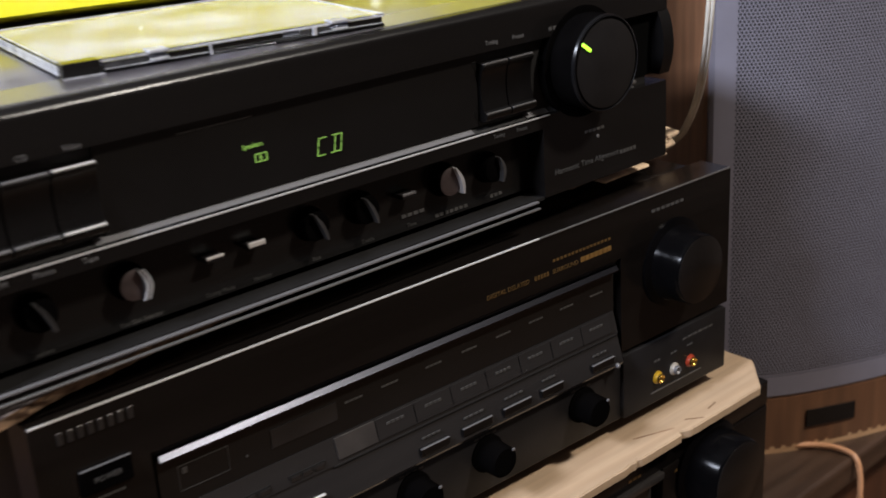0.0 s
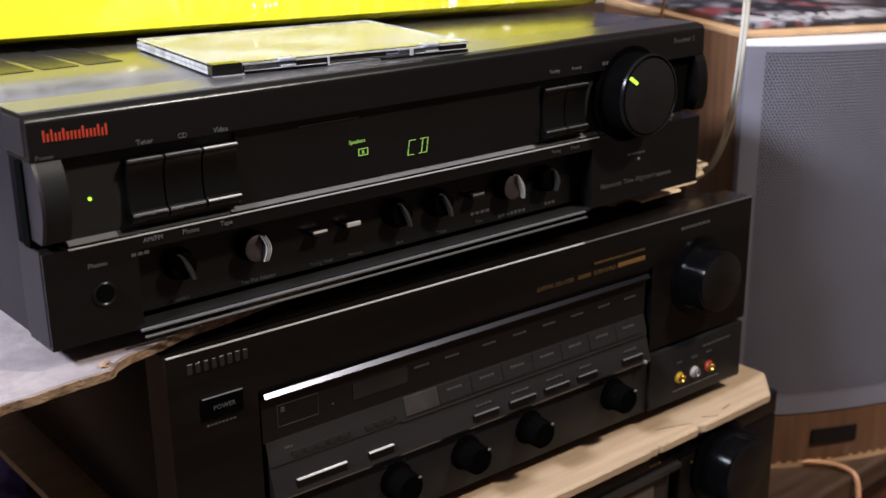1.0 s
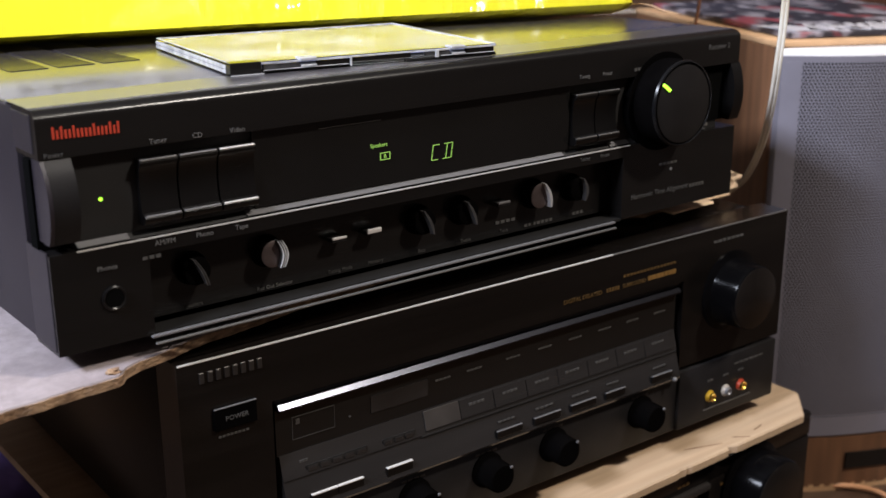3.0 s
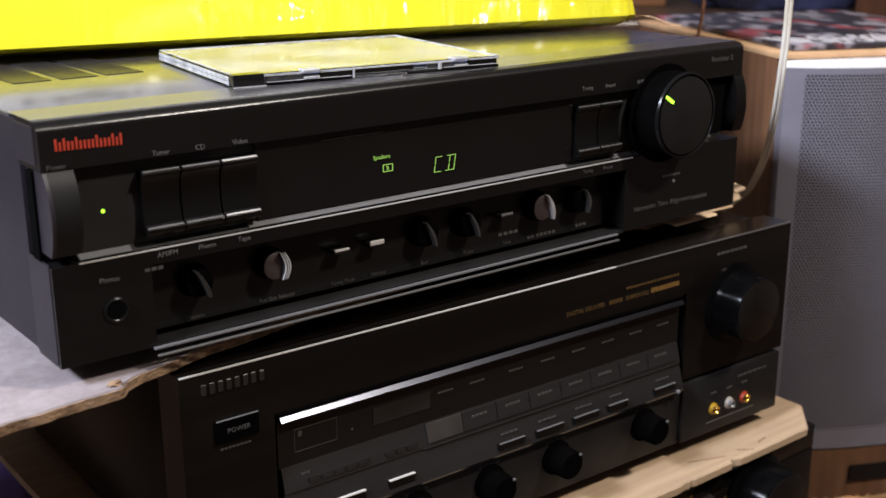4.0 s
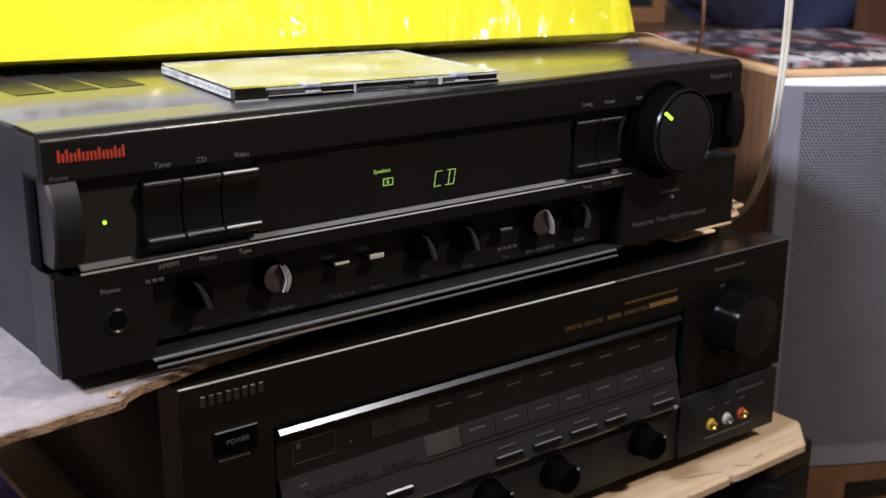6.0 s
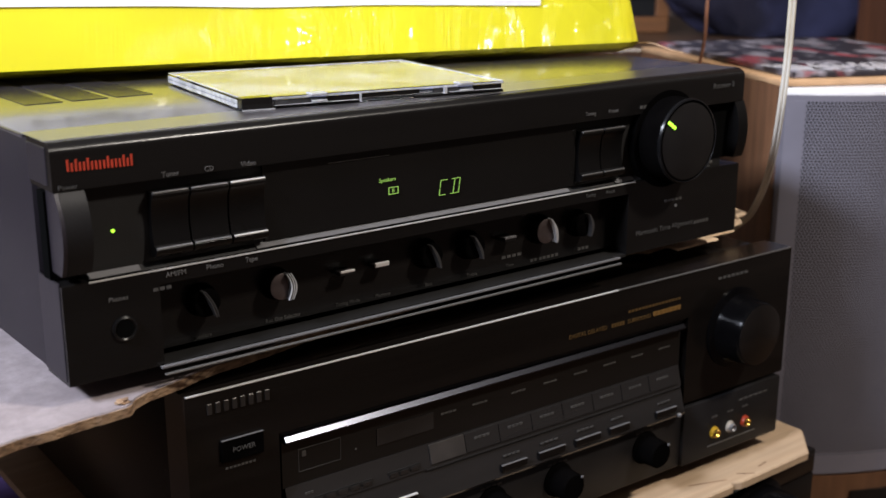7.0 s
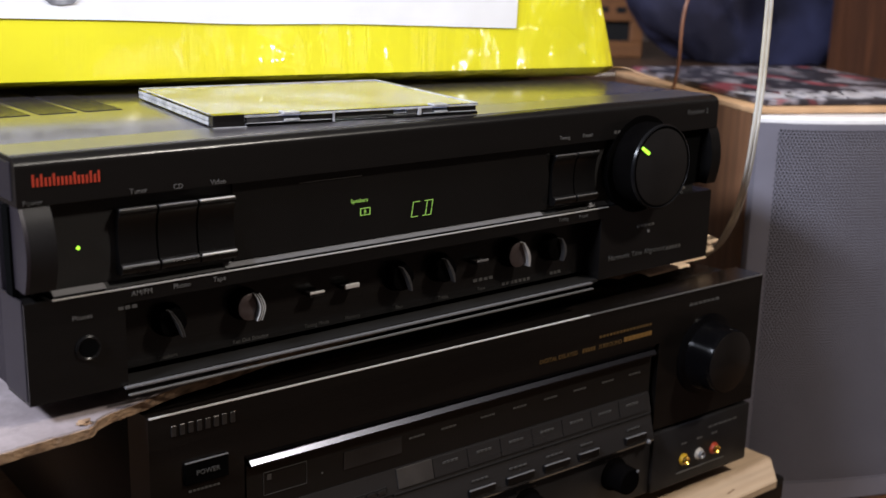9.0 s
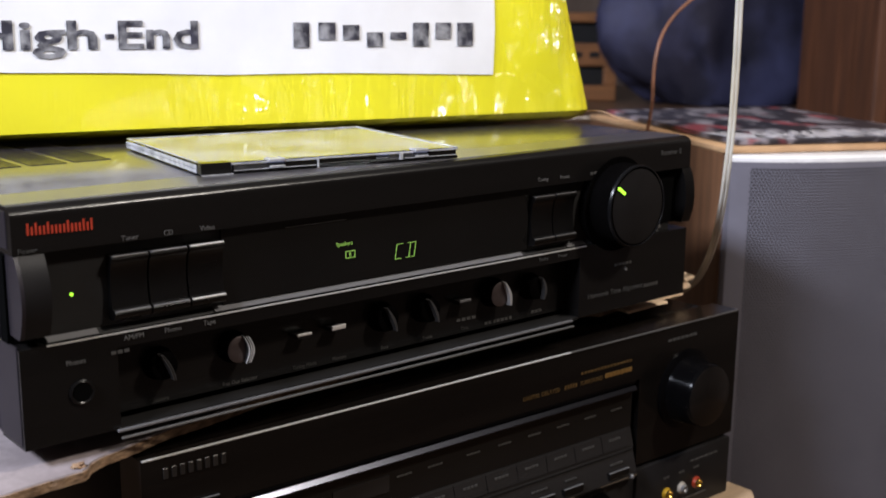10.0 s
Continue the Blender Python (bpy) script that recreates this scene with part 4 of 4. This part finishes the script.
part("divider", block(0.0600, 0.0608, -0.0005, 0.0012, 0.0002, 0.0050), FROSTED, disc, "pale upright rib")
part("latch", block(0.1065, 0.1085, -0.0006, 0.0012, 0.0010, 0.0048, 0.0003), FROSTED, disc, "pale latch")
for x0, x1, z in ((0.0150, 0.0345, 0.0044), (0.0430, 0.1150, 0.0044), (0.1240, DW, 0.0044), (0.0162, 0.0590, 0.0013), (0.1100, DW - 0.001, 0.0016)):
    part("front_edge", block(x0, x1, -0.0004, 0.0004, z, z + (0.0008 if z > 0.003 else 0.0003), 0.0001), FROSTED, disc, "bright moulded edge")

# ---- wrapped package ----
PW, PD, PH, PR = 0.56, 0.085, 0.128, 0.009


def film(p):
    """How far the wrapping bulges or creases at a place on the package."""
    return 0.0016 * noise.noise(Vector((p.x * 9, p.y * 9, p.z * 14))) + 0.0004 * noise.noise(Vector((p.x * 45, 2.0, p.z * 26)))


pk = thing("wrapped_package", pose(0.4445, 0.0945, 0.1022, 0, 0, -11.7), "package wrapped in glossy yellow film with a white label", "package")
bm = bmesh.new()
bmesh.ops.create_cube(bm, size=2)
bmesh.ops.subdivide_edges(bm, edges=list(bm.edges), cuts=46, use_grid_fill=True)
half = Vector((PW / 2, PD / 2, PH / 2))
for v in bm.verts:
    q = Vector([v.co[i] * half[i] for i in range(3)])
    inner = Vector([max(-half[i] + PR, min(half[i] - PR, q[i])) for i in range(3)])
    d = q - inner
    if d.length > 1e-9:
        q = inner + d.normalized() * PR
    q += Vector((-PW / 2, PD / 2, PH / 2))
    x_in = -0.30 * q.z * max(0.0, 1 + q.x / 0.06) if q.x > -0.06 else 0.0
    q.y -= film(q) if q.y < PD / 2 else -film(q)
    if q.z < 0.0075 and q.y < PD / 2:
        q.y += ((0.0075 - q.z) / 0.0075) ** 0.9 * 0.030 * (0.30 + 0.70 * min(1.0, max(0.0, -q.x / 0.30)))
    v.co = Vector((q.x + x_in, q.y, q.z))
part("wrapping", bm, TAPE, pk, "creased glossy yellow film", smooth=True)


def on_front(ob, lift):
    for v in ob.data.vertices:
        v.co.y = v.co.y - film(Vector((v.co.x, 0.0, v.co.z))) - lift


lab = bmesh.new()
n, mrow = 60, 14
rows = [[lab.verts.new((-0.520 + (0.436) * i / n + (0.0015 * wobble(j, 1.3, 4.0) if i == n else 0), 0.0, 0.0345 + (1 - j / mrow) * (0.0090 * (1 - i / n) + 0.0012 * wobble(i * 0.1, 1, 8.0)) + 0.082 * j / mrow)) for i in range(n + 1)]
        for j in range(mrow + 1)]
for a, b in zip(rows, rows[1:]):
    for i in range(n):
        lab.faces.new((a[i], a[i + 1], b[i + 1], b[i]))
sheet = part("label_sheet", lab, PAPER, pk, "white paper label under the film", smooth=True)
on_front(sheet, 0.0007)


def label_words(words, size, x, z, align="LEFT", wide=1.0):
    ob = lettering(words, size, (0, 0, 0), INK, pk, align=align, name="label_text", wide=wide, bold=0.0005)
    for v in ob.data.vertices:
        v.co.x += x
        v.co.z += z
    on_front(ob, 0.0012)
    return ob


w = label_words("End", 0.0212, -0.2810, 0.0535, "RIGHT", 1.5)
left = min(v.co.x for v in w.data.vertices)
wide = max(v.co.x for v in w.data.vertices) - left
label_words("High", 0.0212, left - 0.22 * wide, 0.0535, "RIGHT", 1.78)
on_front(part("label_text", block(left - 0.16 * wide, left - 0.05 * wide, -0.0001, 0.0002, 0.0588, 0.0612), INK, pk), 0.0012)
# the number beside it and the line above are plain broken bars
def label_bars(x0, x1, z, h, count, seed):
    rnd = random.Random(seed)
    w = (x1 - x0) / count
    for i in range(count):
        x = x0 + i * w
        z0 = z + rnd.choice((0, 0, 0, 0.3)) * h
        z1 = z + rnd.choice((1, 1, 0.9, 0.6)) * h
        bm = block(x + 0.12 * w, x + (0.66 + 0.24 * rnd.random()) * w, -0.0001, 0.0002, z0, z1)
        on_front(part("label_bar", bm, INK, pk, "dark worn printed bar"), 0.0012)


label_bars(-0.2260, -0.0980, 0.0530, 0.0146, 8, 3)
label_bars(-0.2140, -0.1440, 0.0850, 0.0146, 5, 9)
label_bars(-0.4300, -0.2850, 0.0850, 0.0146, 9, 6)
wisp = tube([(-0.004, 0.02, 0.004), (0.008, 0.01, 0.008), (0.016, -0.006, 0.002), (0.020, -0.016, 0.0010)], 0.0004, "film_end", VENEER_EDGE, pk)

# ---- loudspeaker beside the stack ----
spk = thing("loudspeaker", pose(0.5745, 0.0775, -0.290, 0, 0, -25.4), "brown veneered loudspeaker with a curved silver metal grille", "loudspeaker")
SW, SD, SH = 0.215, 0.27, 0.366
part("cabinet", block(0, SW, 0.003, SD, 0.006, SH - 0.004, 0.002), VENEER, spk, "brown wood veneer cabinet", smooth=True)
part("top_panel", block(-0.0008, SW + 0.0008, -0.004, SD, SH - 0.0045, SH, 0.0012), VENEER_EDGE, spk, "lighter wood top board", smooth=True)


def bow(x):
    return -0.004 - 0.020 * (1 - abs((x - SW / 2) / (SW / 2)) ** 2.6)


def bowed_block(x0, x1, thick, z0, z1, n=24):
    bm = bmesh.new()
    cols = []
    for i in range(n + 1):
        x = x0 + (x1 - x0) * i / n
        y = bow(x)
        cols.append([bm.verts.new((x, y, z0)), bm.verts.new((x, y, z1)), bm.verts.new((x, y + thick, z1)), bm.verts.new((x, y + thick, z0))])
    for a, b in zip(cols, cols[1:]):
        for j in range(4):
            bm.faces.new((a[j], b[j], b[(j + 1) % 4], a[(j + 1) % 4]))
    bm.faces.new(cols[0])
    bm.faces.new(list(reversed(cols[-1])))
    return bm


G0, G1 = 0.050, SH - 0.0050
part("base_front", bowed_block(0.0, SW, 0.03, 0.004, G0 - 0.002), VENEER, spk, "bowed wooden base front", smooth=True)
part("base_edge", bowed_block(-0.001, SW + 0.001, 0.03, 0.0, 0.006), VENEER_EDGE, spk, "light lower edge", smooth=True)
fr = part("grille_frame", bowed_block(0.003, SW - 0.003, 0.010, G0, G0 + 0.016), SILVER_PAINT, spk, "silver painted frame", smooth=True)
part("grille_frame", bowed_block(0.003, SW - 0.003, 0.010, G1 - 0.0095, G1 - 0.0050), SILVER_PAINT, spk, "silver painted frame", smooth=True)
edge = bmesh.new()
cols = []
for i in range(25):
    x = 0.003 + (SW - 0.006) * i / 24
    cols.append([edge.verts.new((x, bow(x) + dy, z)) for dy, z in ((0.0, G1 - 0.0050), (0.0006, G1 - 0.0022), (0.0028, G1 - 0.0003), (0.0060, G1), (0.0200, G1), (0.0200, G1 - 0.0050))])
for p, q in zip(cols, cols[1:]):
    for k in range(6):
        edge.faces.new((p[k], q[k], q[(k + 1) % 6], p[(k + 1) % 6]))
edge.faces.new(cols[0])
edge.faces.new(list(reversed(cols[-1])))
part("grille_edge", edge, LIT_SILVER, spk, "rounded upper edge, light from above put in its colour", smooth=True)
part("grille_frame", bowed_block(0.003, 0.0164, 0.010, G0 + 0.016, G1 - 0.0095, 6), SILVER_PAINT, spk, "silver painted frame", at=(0, -0.0003, 0), smooth=True)
part("grille_frame", bowed_block(SW - 0.0164, SW - 0.003, 0.010, G0 + 0.016, G1 - 0.0095, 6), SILVER_PAINT, spk, "silver painted frame", at=(0, -0.0003, 0), smooth=True)
part("speaker_cloth", bowed_block(0.014, SW - 0.014, 0.002, G0 + 0.016, G1 - 0.0095), SPEAKER_CLOTH, spk, "black cloth behind the holes", at=(0, 0.0042, 0))


def perforated(x0, x1, z0, z1, pitch, hole):
    """A bowed sheet with staggered round holes."""
    verts, faces = [], []
    row_h = pitch * 0.90
    nz = int((z1 - z0) / row_h)
    row_h = (z1 - z0) / nz
    nx = int((x1 - x0) / pitch)
    pitch = (x1 - x0 - pitch / 2) / nx
    for j in range(nz):
        shift = pitch / 2 if j % 2 else 0.0
        zc = z0 + (j + 0.5) * row_h
        for i in range(nx):
            xc = x0 + shift + (i + 0.5) * pitch
            base = len(verts)
            ring_out = ((0.5, 0), (0.5, 0.5), (0, 0.5), (-0.5, 0.5), (-0.5, 0), (-0.5, -0.5), (0, -0.5), (0.5, -0.5))
            for a, b in ring_out:
                verts.append((xc + a * pitch, bow(xc + a * pitch), zc + b * row_h))
            for k in range(8):
                t = k * math.pi / 4
                x = xc + hole * math.cos(t)
                verts.append((x, bow(x), zc + hole * math.sin(t)))
            for k in range(8):
                l = (k + 1) % 8
                faces.append((base + k, base + l, base + 8 + l, base + 8 + k))
    me = bpy.data.meshes.new("perforated_sheet")
    me.from_pydata(verts, [], faces)
    me.materials.append(SILVER_PAINT)
    ob = new("perforated_sheet", me)
    ob.parent = spk
    return tagged(ob, "silver metal sheet full of small round holes", kind="stuff")


perforated(0.014, SW - 0.014, G0 + 0.016, G1 - 0.0095, 0.0027, 0.00098)
part("maker_plate", bowed_block(0.078, 0.120, 0.004, 0.020, 0.034, 6), BLACK_GLOSS, spk, "small dark plate", at=(0, -0.0015, 0))

# ---- magazine on the loudspeaker ----
mag = thing("magazine", pose(0.5745, 0.0775, 0.0765, 0, 0, -25.4), "dark printed magazine with white lettering along its edge", "magazine")
bm = block(0.014, 0.209, 0.006, 0.266, 0.0, 0.0045, 0.0008)
part("cover_page", bm, MAGAZINE, mag, "dark printed cover")
strip = bmesh.new()
rnd = random.Random(5)
x = 0.022
while x < 0.200:
    w = 0.005 + 0.006 * rnd.random()
    y0 = 0.010 + 0.008 * rnd.random()
    blk = block(-w / 2, w / 2, -0.020, 0.022, 0.0043, 0.0049)
    blk.transform(pose(x, y0 + 0.018, 0, 0, 0, rnd.uniform(-28, 28)))
    me = bpy.data.meshes.new("t")
    blk.to_mesh(me)
    blk.free()
    strip.from_mesh(me)
    bpy.data.meshes.remove(me)
    x += w * 1.08
tagged(part("brush_lettering", strip, LETTER_WHITE, mag, "white brush strokes"), kind="stuff")

# ---- cables ----
c = thing("speaker_cable", pose(0, 0, 0), "pale translucent twin cable hanging in a curve", "cable")
line = [(0.462, -0.004, 0.42), (0.457, -0.012, 0.30), (0.457, -0.010, 0.20), (0.4585, -0.010, 0.150), (0.4580, -0.010, 0.105), (0.4555, -0.010, 0.080), (0.4617, -0.004, 0.0570), (0.4756, 0.010, 0.0280),
        (0.4934, 0.030, 0.0030), (0.5090, 0.052, -0.019), (0.505, 0.10, -0.05), (0.495, 0.20, -0.08), (0.486, 0.33, -0.12)]
for s, nm in ((-0.0011, "strand"), (0.0011, "strand")):
    tube([(x + s * 0.8, y - s * 0.6, z) for x, y, z in line], 0.00135, nm, TUBE, c)
c = thing("thin_cable", pose(0, 0, 0), "thin copper-brown cable hanging behind the receiver", "cable")
tube([(0.78, 0.09, 0.40), (0.72, 0.135, 0.26), (0.672, 0.172, 0.200), (0.640, 0.190, 0.172), (0.622, 0.190, 0.140), (0.624, 0.190, 0.088), (0.612, 0.200, 0.03), (0.600, 0.24, -0.12)], 0.0014, "cord", COPPER_CABLE, c)
c = thing("tan_cable", pose(0, 0, 0), "tan cable lying on the table and over its edge", "cable")
tube([(0.515, 0.16, -0.287), (0.560, 0.085, -0.287), (0.605, 0.050, -0.2865), (0.640, 0.020, -0.2865), (0.650, -0.002, -0.2862), (0.648, -0.018, -0.290), (0.643, -0.022, -0.34), (0.638, -0.022, -0.45)], 0.0024, "cord", TAN_CABLE, c)

# ---- things behind ----
def behind(a, c, z, turn=0.0):
    """A place given along and behind the loudspeaker's front, turned with it."""
    r, n = Vector((0.9033, -0.4289, 0)), Vector((0.4289, 0.9033, 0))
    p = r * a + n * c
    return pose(p.x, p.y, z, 0, 0, -25.4 + turn)


cup = thing("low_cupboard", behind(0.95, 1.14, -0.80), "dark wooden cupboard behind the loudspeaker", "cupboard")
part("body", block(-0.42, 0.45, -0.24, 0.28, 0.0, 0.825, 0.004), DARK_WOOD, cup)
part("top_board", block(-0.43, 0.46, -0.255, 0.28, 0.825, 0.845, 0.004), DARK_WOOD, cup)
tall = thing("tall_cabinet", behind(0.900, 0.715, -0.80), "tall red-brown wooden cabinet", "cabinet")
part("body", block(0.012, 0.42, 0.0, 0.155, 0.0, 1.60, 0.004), RED_WOOD, tall)
part("side_board", block(-0.008, 0.012, -0.008, 0.155, 0.0, 1.60, 0.003), RED_WOOD, tall)

BOX_WOOD = mat("orange_brown_wood", (0.20, 0.080, 0.026), 0.5, 0, 0.25, 20, 0.1, 300, (0.8, 6, 6), second=(0.12, 0.045, 0.016), second_scale=14)
rack = thing("slotted_box", behind(0.700, 1.09, 0.0452, -12), "small orange-brown wooden box with two dark slots", "box")
part("body", block(-0.12, 0.030, 0.012, 0.10, 0.0, 0.125, 0.003), BOX_WOOD, rack, "orange-brown wooden body")
for a in ((-0.12, 0.030, 0.0, 0.022), (-0.12, 0.030, 0.050, 0.082), (-0.12, 0.030, 0.112, 0.125), (-0.12, -0.100, 0.022, 0.050), (0.012, 0.030, 0.022, 0.050), (-0.12, -0.106, 0.082, 0.112), (0.018, 0.030, 0.082, 0.112)):
    part("front_board", block(a[0], a[1], 0.0, 0.0118, a[2], a[3], 0.0015), BOX_WOOD, rack)
for a in ((-0.100, 0.012, 0.022, 0.050), (-0.106, 0.018, 0.082, 0.112)):
    part("slot_back", block(a[0], a[1], 0.0100, 0.0119, a[2], a[3]), BLACK_MATT, rack, "dark slot")
for x in (-0.035, -0.010):
    part("printed_bar", block(x, x + 0.014, -0.0008, 0.0, 0.062, 0.070), BLACK_MATT, rack, "small dark mark")


def cloth(name, at_pose, sx, sy, sz, seed, material, label, category):
    """A rumpled soft bundle of cloth."""
    bm = bmesh.new()
    bmesh.ops.create_icosphere(bm, subdivisions=5, radius=1)
    for v in bm.verts:
        d = v.co.copy()
        k = 1 + 0.20 * noise.noise(d * 1.6 + Vector((seed, 0, 0))) + 0.14 * abs(noise.noise(Vector((d.x * 5 + d.z * 2, d.y * 2, d.z * 2 + seed)))) + 0.06 * abs(noise.noise(Vector((d.x * 9, d.y * 4, d.z * 5 + seed))))
        v.co = Vector((d.x * sx * k, d.y * sy * k, max(0.0, (d.z * k + 0.75)) * sz))
    ob = part(name, bm, material, None, smooth=True)
    ob.matrix_world = at_pose
    return tagged(ob, label, category)


cloth("cloth_bag", behind(0.885, 1.03, 0.0455), 0.185, 0.085, 0.22, 2.3, BLUE_CLOTH, "dusky blue soft bag, rumpled, on the cupboard", "bag")
cloth("folded_cloth", pose(0.070, 0.380, -0.2895, 0, 0, 20), 0.055, 0.050, 0.045, 7.7, PURPLE_CLOTH, "rumpled violet cloth on the table", "cloth")
